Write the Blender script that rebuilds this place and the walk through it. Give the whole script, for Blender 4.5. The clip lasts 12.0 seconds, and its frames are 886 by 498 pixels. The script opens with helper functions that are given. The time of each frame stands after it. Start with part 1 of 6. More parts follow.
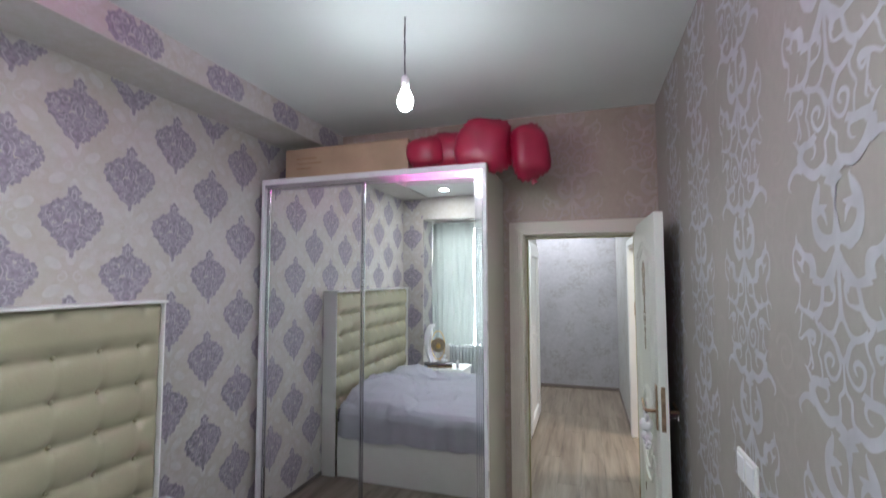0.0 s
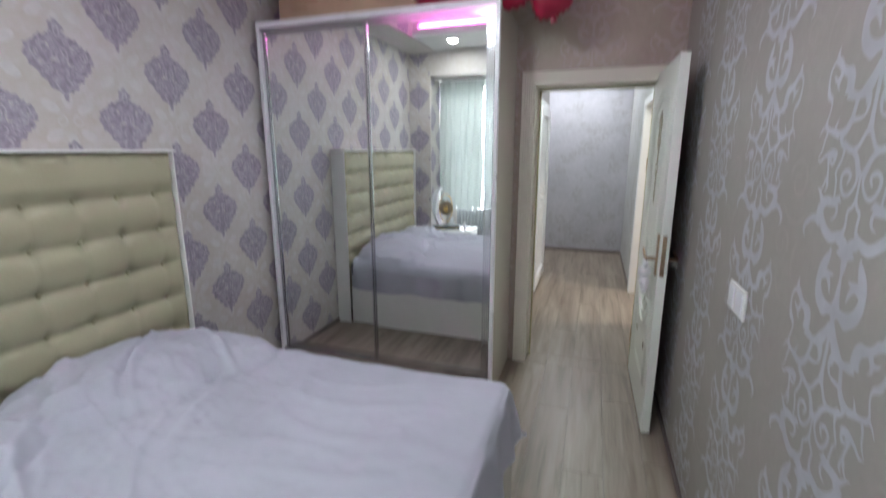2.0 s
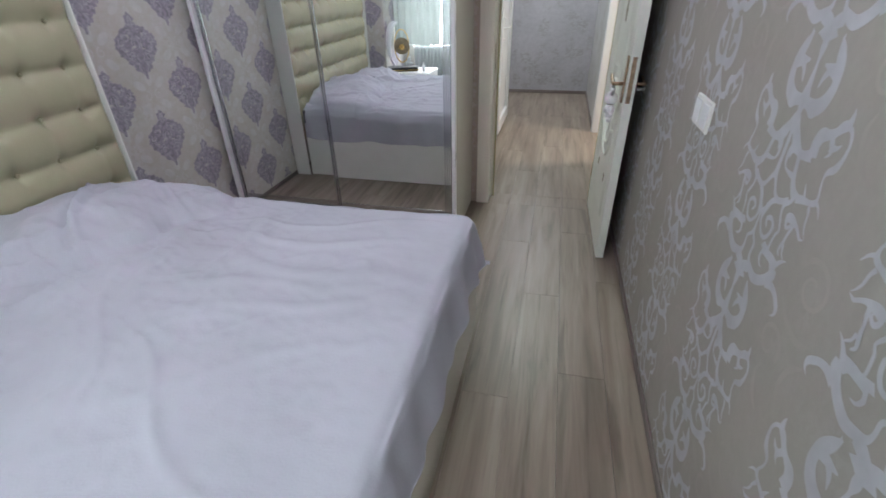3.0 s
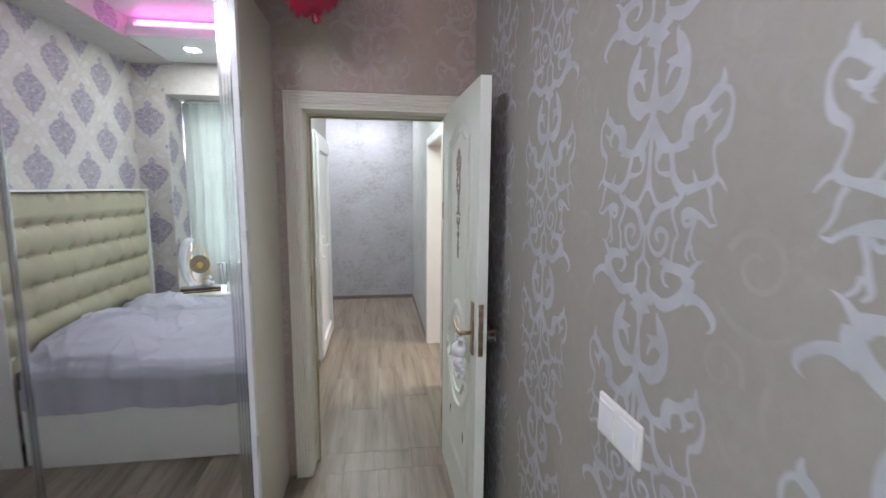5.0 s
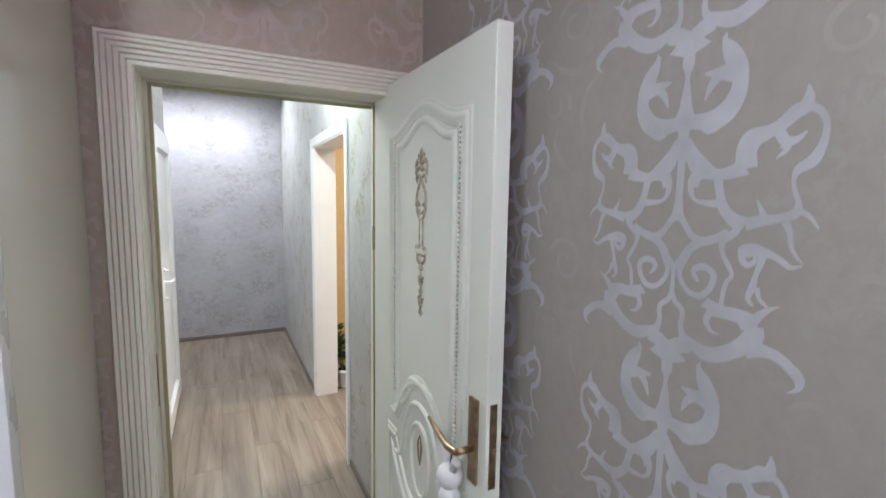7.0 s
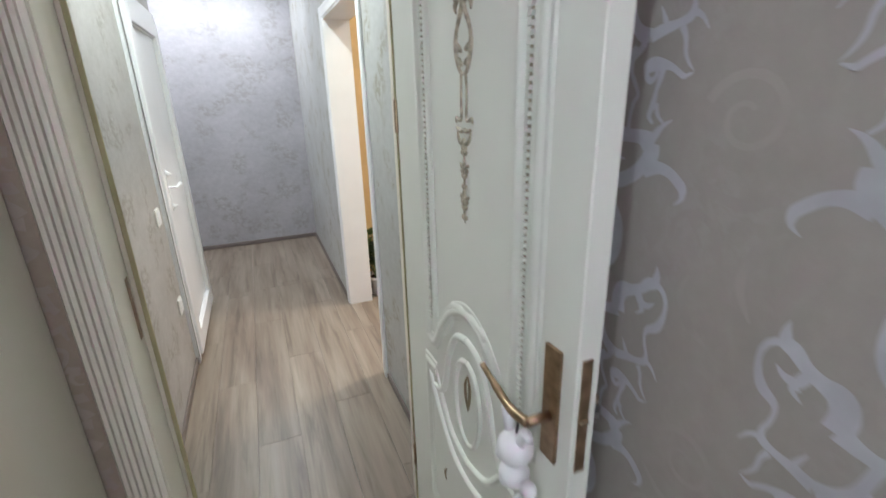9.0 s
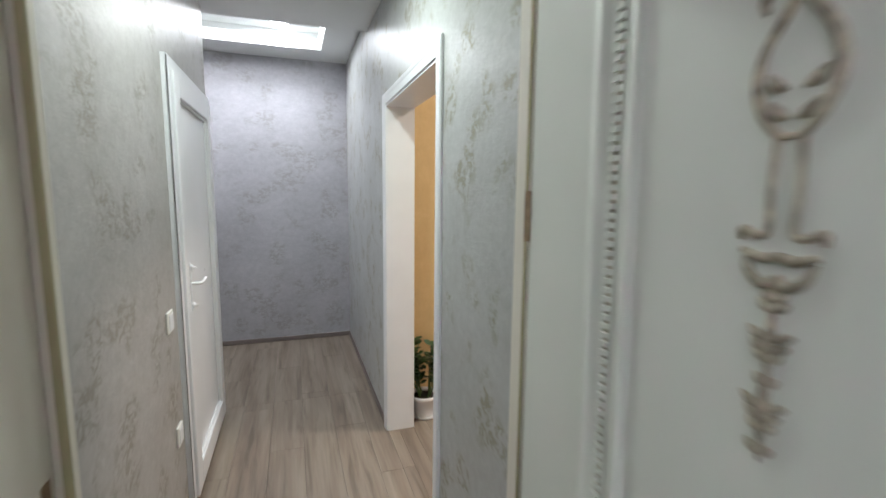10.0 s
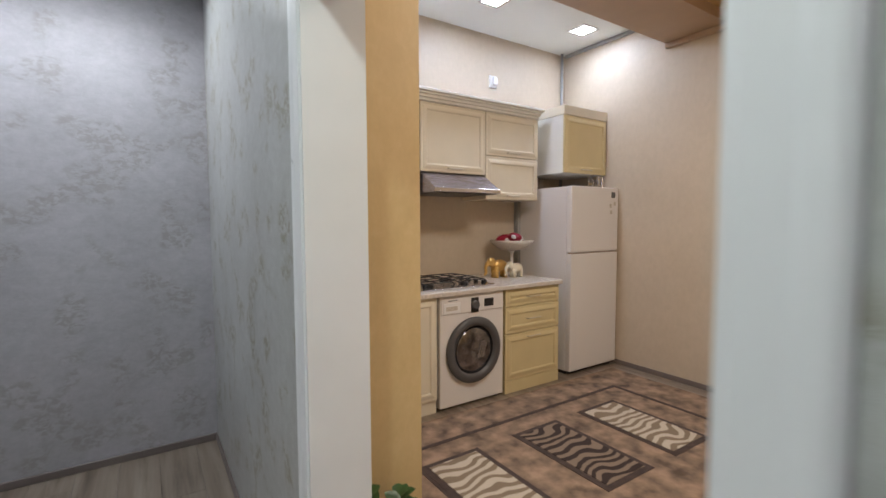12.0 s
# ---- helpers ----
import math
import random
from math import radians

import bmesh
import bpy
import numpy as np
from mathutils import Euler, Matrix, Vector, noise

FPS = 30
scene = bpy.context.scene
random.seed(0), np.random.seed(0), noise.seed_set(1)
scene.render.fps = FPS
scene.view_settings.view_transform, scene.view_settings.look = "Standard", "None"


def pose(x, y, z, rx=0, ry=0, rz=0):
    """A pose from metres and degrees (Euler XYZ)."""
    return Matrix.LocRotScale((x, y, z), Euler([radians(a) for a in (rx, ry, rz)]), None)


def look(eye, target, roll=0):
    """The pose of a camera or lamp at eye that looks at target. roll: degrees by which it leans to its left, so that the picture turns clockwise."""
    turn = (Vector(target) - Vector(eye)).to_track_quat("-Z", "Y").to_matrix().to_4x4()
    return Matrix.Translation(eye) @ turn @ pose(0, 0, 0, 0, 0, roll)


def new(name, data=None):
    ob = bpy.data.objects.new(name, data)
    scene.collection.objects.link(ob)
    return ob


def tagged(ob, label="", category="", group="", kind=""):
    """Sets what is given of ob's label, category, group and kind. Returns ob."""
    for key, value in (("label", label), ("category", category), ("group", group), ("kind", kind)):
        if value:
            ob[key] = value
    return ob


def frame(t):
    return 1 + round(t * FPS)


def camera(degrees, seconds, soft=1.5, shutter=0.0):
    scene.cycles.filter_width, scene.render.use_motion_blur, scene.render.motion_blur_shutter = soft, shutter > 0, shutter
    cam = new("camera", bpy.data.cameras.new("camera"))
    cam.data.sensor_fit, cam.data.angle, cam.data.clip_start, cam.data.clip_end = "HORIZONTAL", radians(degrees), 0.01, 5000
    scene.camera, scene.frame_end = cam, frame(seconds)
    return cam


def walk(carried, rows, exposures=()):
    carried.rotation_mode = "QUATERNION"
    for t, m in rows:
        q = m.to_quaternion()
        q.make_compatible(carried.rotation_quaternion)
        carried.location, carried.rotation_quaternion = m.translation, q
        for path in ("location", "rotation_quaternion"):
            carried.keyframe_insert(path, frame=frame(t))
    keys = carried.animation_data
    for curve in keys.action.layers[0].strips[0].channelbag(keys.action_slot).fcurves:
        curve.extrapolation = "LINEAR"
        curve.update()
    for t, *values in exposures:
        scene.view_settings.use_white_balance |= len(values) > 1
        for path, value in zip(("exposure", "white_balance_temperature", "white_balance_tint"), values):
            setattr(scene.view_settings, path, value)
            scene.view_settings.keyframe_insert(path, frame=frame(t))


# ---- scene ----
cam = camera(89.3, 12.0, shutter=0.4)
PATH = [
    (0, (1.003, 0.187, 1.664), (0.402, 2.09, 1.793), -0.1),
    (0.5, (1.018, 0.138, 1.709), (0.44, 2.007, 2.122), -0.9),
    (1, (1.021, 0.118, 1.716), (0.414, 1.936, 2.287), -0.9),
    (1.5, (1.001, 0.139, 1.655), (0.353, 2.022, 1.849), -0.1),
    (2, (0.993, 0.184, 1.552), (0.376, 2.037, 1.12), -0.0),
    (2.5, (0.993, 0.21, 1.479), (0.478, 1.923, 0.584), -1.1),
    (3, (0.999, 0.213, 1.443), (0.586, 1.884, 0.424), -1.2),
    (3.5, (1.004, 0.243, 1.481), (0.781, 2.055, 0.664), 0.3),
    (5.3, (0.927, 1.139, 1.586), (1.311, 3.086, 1.335), 1.1),
    (5.5, (0.905, 1.25, 1.585), (1.353, 3.182, 1.328), 1.8),
    (6, (0.887, 1.529, 1.587), (1.423, 3.443, 1.364), 2.4),
    (6.5, (0.854, 1.706, 1.631), (1.553, 3.574, 1.483), 1.9),
    (7, (0.79, 1.791, 1.61), (1.675, 3.571, 1.389), 0.9),
    (7.5, (0.768, 1.834, 1.528), (1.692, 3.507, 0.939), 1.7),
    (7.7, (0.76, 1.845, 1.515), (1.684, 3.518, 0.704), 1.7),
    (9.3, (0.955, 2.29, 1.51), (1.614, 4.13, 0.996), -0.4),
    (9.5, (0.955, 2.370, 1.477), (1.564, 4.268, 1.128), 2.6),
    (10, (0.922, 2.743, 1.499), (1.556, 4.641, 1.243), 0.6),
    (10.5, (0.913, 3.132, 1.503), (1.574, 5.002, 1.249), 0.1),
    (11, (0.949, 3.551, 1.518), (1.686, 5.392, 1.254), 1.1),
    (11.5, (1.002, 3.908, 1.476), (2.008, 5.627, 1.291), 1.2),
    (12, (1.121, 4.255, 1.38), (2.22, 5.921, 1.256), -0.2),
]
EXPOSURES = [(0.0, 0.34), (1.0, 0.18), (2.0, 0.34), (3.5, 0.44), (5.5, 0.55), (7.5, 0.70), (9.3, 0.55), (9.8, 0.28), (10.5, 0.0), (12.0, -0.16)]
walk(cam, [(t, look(eye, target, roll)) for t, eye, target, roll in PATH], EXPOSURES)

# world, exposure
world = bpy.data.worlds.new("world")
scene.world = world
world.use_nodes = True
wn = world.node_tree
bg = wn.nodes["Background"]
sky = wn.nodes.new("ShaderNodeTexSky")
sky.sky_type = "NISHITA"
sky.sun_disc = False
sky.sun_elevation, sky.sun_rotation = radians(38), radians(200)
wn.links.new(sky.outputs[0], bg.inputs[0])
bg.inputs[1].default_value = 0.1

SUN = bpy.data.lights.new("sun", "SUN")
SUN.energy, SUN.angle, SUN.color = 2.5, radians(0.5), (1.0, 0.95, 0.88)
sun = new("sun", SUN)
sun.matrix_world = look((0, 0, 0), (0.55, -0.25, -0.6))


def lamp(name, kind, place, power, color, size=0.1, aim=None, size_y=None):
    data = bpy.data.lights.new(name, kind)
    data.energy, data.color = power, color
    if kind == "AREA":
        data.size = size
        if size_y:
            data.shape, data.size_y = "RECTANGLE", size_y
    else:
        data.shadow_soft_size = size
    ob = new(name, data)
    ob.matrix_world = look(place, aim or (place[0], place[1] + 0.001, place[2] - 1))
    return ob


COOL, NEUTRAL, WARM, PINK = (0.80, 0.92, 1.0), (0.90, 0.95, 1.0), (1.0, 0.93, 0.82), (1.0, 0.18, 0.75)
lamp("bulb_light", "POINT", (0.285, 1.92, 2.38), 2.0, COOL, 0.05)
low = lamp("bulb_light", "SPOT", (0.285, 1.92, 2.39), 10.5, COOL, 0.05)
low.data.spot_size, low.data.spot_blend = radians(175), 0.5
lamp("window_daylight", "AREA", (0.25, -0.34, 1.55), 96, (0.86, 0.93, 1.0), 2.1, (0.2, 1, 1.5), 1.5)
lamp("lowered_ceiling_lamp", "AREA", (-0.49, 0.56, 2.655), 7, NEUTRAL, 0.09)
lamp("lowered_ceiling_lamp", "AREA", (0.75, 0.56, 2.655), 7, NEUTRAL, 0.09)
lamp("cove_light", "AREA", (0.3, 0.835, 2.755), 1.6, PINK, 2.1, (0.3, 1.6, 2.80), 0.03)
lamp("hall_tray_light", "AREA", (0.35, 6.72, 2.80), 21, (0.90, 0.93, 1.0), 1.4, None, 0.5)
lamp("hall_spot_and_fill", "AREA", (0.85, 6.87, 2.84), 8, NEUTRAL, 0.12)
# added fill for the near hall, its source unseen; only the tray spot is known
lamp("hall_spot_and_fill", "AREA", (0.93, 4.45, 2.585), 15, (0.87, 0.98, 0.93), 0.14)
for lx, ly, lz in ((3.465, 7.05, 3.08), (4.50, 7.05, 3.08), (2.45, 7.05, 3.08)):
    lamp("kitchen_spot", "AREA", (lx, ly, lz), 9, (0.66, 0.76, 1.0), 0.20)
# warm fill added to even out the kitchen walls; no lamp hangs here
lamp("kitchen_fill_light", "AREA", (3.1, 4.9, 2.93), 55, (1.0, 0.90, 0.79), 0.5)


# materials
def tree(name):
    m = bpy.data.materials.new(name)
    m.use_nodes = True
    nt = m.node_tree
    return m, nt, nt.nodes["Principled BSDF"]


def nd(nt, kind, **vals):
    n = nt.nodes.new("ShaderNode" + kind)
    for k, v in vals.items():
        if k in n.inputs:
            n.inputs[k].default_value = v
    return n


def coords(nt, scale=(1, 1, 1)):
    tc = nt.nodes.new("ShaderNodeNewGeometry")
    mp = nd(nt, "Mapping", Scale=scale)
    nt.links.new(tc.outputs["Position"], mp.inputs["Vector"])
    return mp.outputs[0]


def ramp(nt, fac, stops):
    r = nt.nodes.new("ShaderNodeValToRGB")
    while len(r.color_ramp.elements) < len(stops):
        r.color_ramp.elements.new(0.5)
    for e, (p, c) in zip(r.color_ramp.elements, stops):
        e.position, e.color = p, (*c, 1) if len(c) == 3 else c
    nt.links.new(fac, r.inputs[0])
    return r.outputs[0]


def bump(nt, b, h, strength=0.2, dist=0.002):
    bp = nd(nt, "Bump", Strength=strength, Distance=dist)
    nt.links.new(h, bp.inputs["Height"])
    nt.links.new(bp.outputs[0], b.inputs["Normal"])


def surf(name, color, rough=0.5, metal=0.0, vary=0.06, scale=6, bumpy=0.1, bump_scale=60, stretch=(1, 1, 1), coat=0.0):
    """A painted, lacquered, metal or cloth surface: broad stains, fine grain, slight relief."""
    m, nt, b = tree(name)
    v = coords(nt, stretch)
    n1 = nd(nt, "TexNoise", Scale=scale, Detail=4.0)
    n2 = nd(nt, "TexNoise", Scale=bump_scale, Detail=3.0)
    nt.links.new(v, n1.inputs["Vector"])
    nt.links.new(v, n2.inputs["Vector"])
    lo = tuple(c * (1 - vary * 1.5) for c in color)
    hi = tuple(min(1, c * (1 + vary)) for c in color)
    col = ramp(nt, n1.outputs[0], [(0.3, lo), (0.7, hi)])
    nt.links.new(col, b.inputs["Base Color"])
    rr = nd(nt, "MapRange")
    rr.inputs["To Min"].default_value = max(0.02, rough - 0.06)
    rr.inputs["To Max"].default_value = min(1, rough + 0.08)
    nt.links.new(n1.outputs[0], rr.inputs["Value"])
    nt.links.new(rr.outputs[0], b.inputs["Roughness"])
    b.inputs["Metallic"].default_value = metal
    b.inputs["Coat Weight"].default_value = coat
    if bumpy:
        bump(nt, b, n2.outputs[0], bumpy)
    return m


def glow(name, color, strength):
    m, nt, b = tree(name)
    b.inputs["Base Color"].default_value = (*color, 1)
    b.inputs["Emission Color"].default_value = (*color, 1)
    b.inputs["Emission Strength"].default_value = strength
    return m


def plaster_paper(name, base, light, dark, fleck, amount=0.55, rough=0.5, bumpd=0.5, streak=(1.25, 1.25, 0.85), tint=None):
    """Textured wallpaper that imitates brushed plaster: broad clouds, short brush strokes, dark flecked patches."""
    m, nt, b = tree(name)
    v = coords(nt, (1, 1, 1))
    vs = coords(nt, streak)
    cloud = nd(nt, "TexNoise", Scale=2.2, Detail=5.0, Roughness=0.6)
    strokes = nd(nt, "TexNoise", Scale=20.0, Detail=6.0, Roughness=0.7, Distortion=0.25)
    patch = nd(nt, "TexNoise", Scale=5.5, Detail=1.5, Roughness=0.45)
    fine = nd(nt, "TexNoise", Scale=26.0, Detail=5.0, Roughness=0.7, Distortion=0.6)
    for n, src in ((cloud, v), (strokes, vs), (patch, v), (fine, vs)):
        nt.links.new(src, n.inputs["Vector"])
    c1 = ramp(nt, cloud.outputs[0], [(0.32, dark), (0.5, base), (0.68, light)])
    c2 = ramp(nt, strokes.outputs[0], [(0.33, dark), (0.5, base), (0.67, light)])
    mix = nd(nt, "MixRGB", Fac=0.5)
    nt.links.new(c1, mix.inputs[1])
    nt.links.new(c2, mix.inputs[2])
    pm = ramp(nt, patch.outputs[0], [(0.53, (0, 0, 0)), (0.62, (1, 1, 1))])
    fm = ramp(nt, fine.outputs[0], [(0.46, (0, 0, 0)), (0.56, (1, 1, 1))])
    mul = nd(nt, "Math")
    mul.operation = "MULTIPLY"
    nt.links.new(pm, mul.inputs[0])
    nt.links.new(fm, mul.inputs[1])
    mul2 = nd(nt, "Math")
    mul2.operation = "MULTIPLY"
    mul2.inputs[1].default_value = amount
    nt.links.new(mul.outputs[0], mul2.inputs[0])
    mix2 = nd(nt, "MixRGB")
    mix2.inputs[2].default_value = (*fleck, 1)
    nt.links.new(mul2.outputs[0], mix2.inputs[0])
    nt.links.new(mix.outputs[0], mix2.inputs[1])
    nt.links.new(mix2.outputs[0], b.inputs["Base Color"])
    b.inputs["Roughness"].default_value = rough
    bump(nt, b, strokes.outputs[0], bumpd, 0.004)
    return m


def wood_floor(name, tones, rough=0.32):
    """Printed oak laminate: long soft streaks along y, each board a little different."""
    m, nt, b = tree(name)
    tc = nt.nodes.new("ShaderNodeNewGeometry")
    info = nt.nodes.new("ShaderNodeObjectInfo")
    mulv = nd(nt, "VectorMath")
    mulv.operation = "SCALE"
    mulv.inputs["Scale"].default_value = 37.0
    comb = nt.nodes.new("ShaderNodeCombineXYZ")
    for i in range(3):
        nt.links.new(info.outputs["Random"], comb.inputs[i])
    nt.links.new(comb.outputs[0], mulv.inputs[0])
    add = nd(nt, "VectorMath")
    add.operation = "ADD"
    nt.links.new(tc.outputs["Position"], add.inputs[0])
    nt.links.new(mulv.outputs[0], add.inputs[1])
    outs = []
    for sc, sx, det in ((1.0, (9, 0.7, 1), 3.0), (1.0, (19, 1.5, 1), 4.0), (1.0, (85, 3.0, 1), 4.0)):
        mp = nd(nt, "Mapping", Scale=sx)
        n = nd(nt, "TexNoise", Scale=sc, Detail=det, Roughness=0.6, Distortion=0.4)
        nt.links.new(add.outputs[0] if outs else tc.outputs["Position"], mp.inputs["Vector"])
        nt.links.new(mp.outputs[0], n.inputs["Vector"])
        outs.append(n.outputs[0])
    c = ramp(nt, outs[0], [(0.3, tones[0]), (0.45, tones[1]), (0.58, tones[2]), (0.72, tones[3])])
    g = ramp(nt, outs[1], [(0.33, (0.52, 0.49, 0.47)), (0.45, (0.82, 0.81, 0.80)), (0.60, (1, 1, 1))])
    f = ramp(nt, outs[2], [(0.3, (0.82, 0.8, 0.78)), (0.6, (1, 1, 1))])
    cur = c
    for o, fac in ((g, 0.85), (f, 0.45)):
        mx = nd(nt, "MixRGB", Fac=fac)
        mx.blend_type = "MULTIPLY"
        nt.links.new(cur, mx.inputs[1])
        nt.links.new(o, mx.inputs[2])
        cur = mx.outputs[0]
    hsv = nd(nt, "HueSaturation")
    mr = nd(nt, "MapRange")
    mr.inputs["To Min"].default_value, mr.inputs["To Max"].default_value = 0.92, 1.06
    nt.links.new(info.outputs["Random"], mr.inputs["Value"])
    nt.links.new(mr.outputs[0], hsv.inputs["Value"])
    nt.links.new(cur, hsv.inputs["Color"])
    nt.links.new(hsv.outputs[0], b.inputs["Base Color"])
    b.inputs["Roughness"].default_value = rough
    bump(nt, b, outs[2], 0.08, 0.001)
    return m


CEIL = surf("matt_white_ceiling_paint", (0.78, 0.80, 0.79), 0.42, vary=0.02, scale=1.5, bumpy=0.05)
WHITE = surf("white_lacquer", (0.80, 0.80, 0.78), 0.35, vary=0.02, bumpy=0.03)
PVC = surf("white_plastic_door", (0.80, 0.81, 0.84), 0.3, vary=0.02, bumpy=0.02)
DOORW = surf("cream_white_door_paint", (0.76, 0.785, 0.72), 0.38, vary=0.03, scale=3, bumpy=0.05)
CREAM = surf("cream_lacquered_trim", (0.79, 0.75, 0.66), 0.38, vary=0.03, scale=3, bumpy=0.05)
WARDSIDE = surf("glossy_beige_wardrobe_board", (0.70, 0.67, 0.58), 0.16, vary=0.03, scale=1.2, bumpy=0.02, coat=0.3)
ALU = surf("brushed_aluminium_rail", (0.66, 0.66, 0.68), 0.14, metal=1.0, vary=0.05, stretch=(60, 60, 1), bumpy=0.1)
WHITEFRAME = surf("white_anodised_frame", (0.68, 0.68, 0.70), 0.28, vary=0.02, bumpy=0.02)
BRONZE = surf("aged_bronze_handle", (0.42, 0.30, 0.20), 0.32, metal=1.0, vary=0.2, scale=40)
PATINA = surf("brown_gold_patina", (0.27, 0.21, 0.13), 0.5, vary=0.2, scale=60)
WIPED = surf("wiped_brown_patina_on_cream", (0.42, 0.375, 0.285), 0.45, vary=0.35, scale=75)
RUBBER = surf("olive_rubber_seal", (0.42, 0.38, 0.22), 0.6, vary=0.08)
GOLD = surf("gold_paint", (0.75, 0.50, 0.18), 0.3, metal=0.9, vary=0.1, scale=40)
CHROME = surf("polished_steel", (0.65, 0.64, 0.66), 0.22, metal=1.0, vary=0.05)
BLACK = surf("black_plastic", (0.02, 0.02, 0.022), 0.3, vary=0.1)
DARKGREY = surf("dark_grey_plastic", (0.09, 0.09, 0.10), 0.35, vary=0.1)
CARD = surf("brown_cardboard", (0.42, 0.30, 0.20), 0.8, vary=0.08, bumpy=0.2)
RED = surf("glossy_red_foil", (0.33, 0.012, 0.045), 0.32, vary=0.1, scale=8, bumpy=0.25, bump_scale=14)
SHEET = surf("lilac_white_cotton", (0.455, 0.455, 0.525), 0.9, vary=0.05, scale=3, bumpy=0.35, bump_scale=130)
LEATHER = surf("pale_olive_cream_leatherette", (0.39, 0.36, 0.245), 0.42, vary=0.05, scale=4, bumpy=0.25, bump_scale=90)
BUTTON = surf("matt_olive_cream_button", (0.36, 0.33, 0.22), 0.75, vary=0.05)
CURTAIN = surf("pale_green_grey_curtain", (0.46, 0.50, 0.475), 0.9, vary=0.05, scale=3, bumpy=0.3, bump_scale=150)
_nt = CURTAIN.node_tree
_tr, _mx = nd(_nt, "BsdfTranslucent"), nd(_nt, "MixShader", Fac=0.11)
_tr.inputs["Color"].default_value = (0.38, 0.42, 0.40, 1)
_nt.links.new(_nt.nodes["Principled BSDF"].outputs[0], _mx.inputs[1])
_nt.links.new(_tr.outputs[0], _mx.inputs[2])
_nt.links.new(_mx.outputs[0], _nt.nodes["Material Output"].inputs["Surface"])
SHEER = CURTAIN.copy()
SHEER.name = "sheer_pale_curtain"
[n for n in SHEER.node_tree.nodes if n.type == "MIX_SHADER"][0].inputs[0].default_value = 0.2
RADIATOR = surf("grey_radiator_enamel", (0.34, 0.35, 0.36), 0.5, vary=0.05)
ORANGE = plaster_paper("ochre_wallpaper", (0.62, 0.45, 0.23), (0.67, 0.50, 0.27), (0.57, 0.41, 0.21), (0.54, 0.38, 0.19), 0.15, 0.55, 0.1)
KWALL = plaster_paper("beige_kitchen_wallpaper", (0.56, 0.475, 0.375), (0.60, 0.51, 0.41), (0.52, 0.44, 0.345), (0.48, 0.40, 0.31), 0.12, 0.5, 0.1)
KBROWN = surf("brown_beige_beam_paper", (0.47, 0.34, 0.24), 0.5, vary=0.04)
HALLPAPER = plaster_paper("grey_plaster_effect_wallpaper", (0.405, 0.40, 0.43), (0.47, 0.465, 0.495), (0.34, 0.335, 0.355), (0.27, 0.255, 0.235), 0.55, 0.42, 0.5, (1.0, 1.0, 1.35))
# same grey paper, with the greenish light on the east wall put into its colour
HALLGREENCAST = plaster_paper("grey_plaster_wallpaper_green_light_cast", (0.425, 0.435, 0.43), (0.505, 0.52, 0.515), (0.365, 0.37, 0.36), (0.26, 0.24, 0.17), 0.9, 0.38, 0.6, (1.0, 1.0, 1.35))
# same grey paper again, the warm light cast of the west side mixed into it
HALLWARMCAST = plaster_paper("grey_plaster_wallpaper_warm_light_cast", (0.40, 0.385, 0.375), (0.48, 0.465, 0.455), (0.33, 0.315, 0.30), (0.26, 0.235, 0.20), 0.85, 0.42, 0.6, (1.0, 1.0, 1.35))
TAUPE = plaster_paper("taupe_satin_wallpaper", (0.36, 0.333, 0.30), (0.39, 0.365, 0.335), (0.33, 0.305, 0.275), (0.41, 0.39, 0.37), 0.4, 0.45, 0.12, (1.5, 1.5, 1.2))
ROSE = plaster_paper("rose_beige_wallpaper", (0.41, 0.34, 0.275), (0.45, 0.38, 0.315), (0.37, 0.305, 0.24), (0.43, 0.36, 0.33), 0.3, 0.45, 0.12, (1.5, 1.5, 1.2))
SILVER = surf("silver_damask_print", (0.525, 0.535, 0.57), 0.38, metal=0.15, vary=0.10, scale=14, bumpy=0.05)
ROSEPRINT = surf("pale_rose_damask_print", (0.455, 0.39, 0.35), 0.4, metal=0.05, vary=0.08, scale=12, bumpy=0.05)
LILACBASE = plaster_paper("beige_lilac_wallpaper", (0.52, 0.49, 0.46), (0.58, 0.55, 0.55), (0.48, 0.43, 0.36), (0.60, 0.58, 0.58), 0.5, 0.5, 0.15, (1.2, 1.2, 1.2))
LILAC = surf("lilac_damask_print", (0.33, 0.295, 0.35), 0.5, vary=0.2, scale=55, bumpy=0.2)
LILACPALE = surf("pale_lilac_damask_print", (0.46, 0.43, 0.48), 0.45, vary=0.08, scale=40, bumpy=0.1)
GHOST = surf("pale_leaf_print", (0.565, 0.545, 0.53), 0.4, vary=0.05, scale=30, bumpy=0.05)
SKIRT = surf("grey_brown_skirting", (0.17, 0.14, 0.13), 0.5, vary=0.1)
FLOORM = wood_floor("oak_laminate", [(0.185, 0.143, 0.113), (0.235, 0.188, 0.150), (0.28, 0.232, 0.187), (0.325, 0.275, 0.222)], 0.36)
SUBFLOOR = surf("floor_underlay", (0.12, 0.09, 0.07), 0.7)
KCAB = surf("cream_kitchen_front", (0.74, 0.69, 0.58), 0.22, vary=0.02, bumpy=0.02)
KCABY = surf("yellow_cream_kitchen_front", (0.66, 0.56, 0.33), 0.3, vary=0.02, bumpy=0.02)
WORKTOP = surf("pale_stone_worktop", (0.60, 0.56, 0.52), 0.25, vary=0.1, scale=80)
FRIDGEM = surf("white_fridge_enamel", (0.74, 0.72, 0.73), 0.38, vary=0.006, scale=1.5, bumpy=0.01)
HOODM = surf("brushed_dark_steel", (0.36, 0.34, 0.39), 0.26, metal=1.0, vary=0.05, stretch=(1, 40, 40))
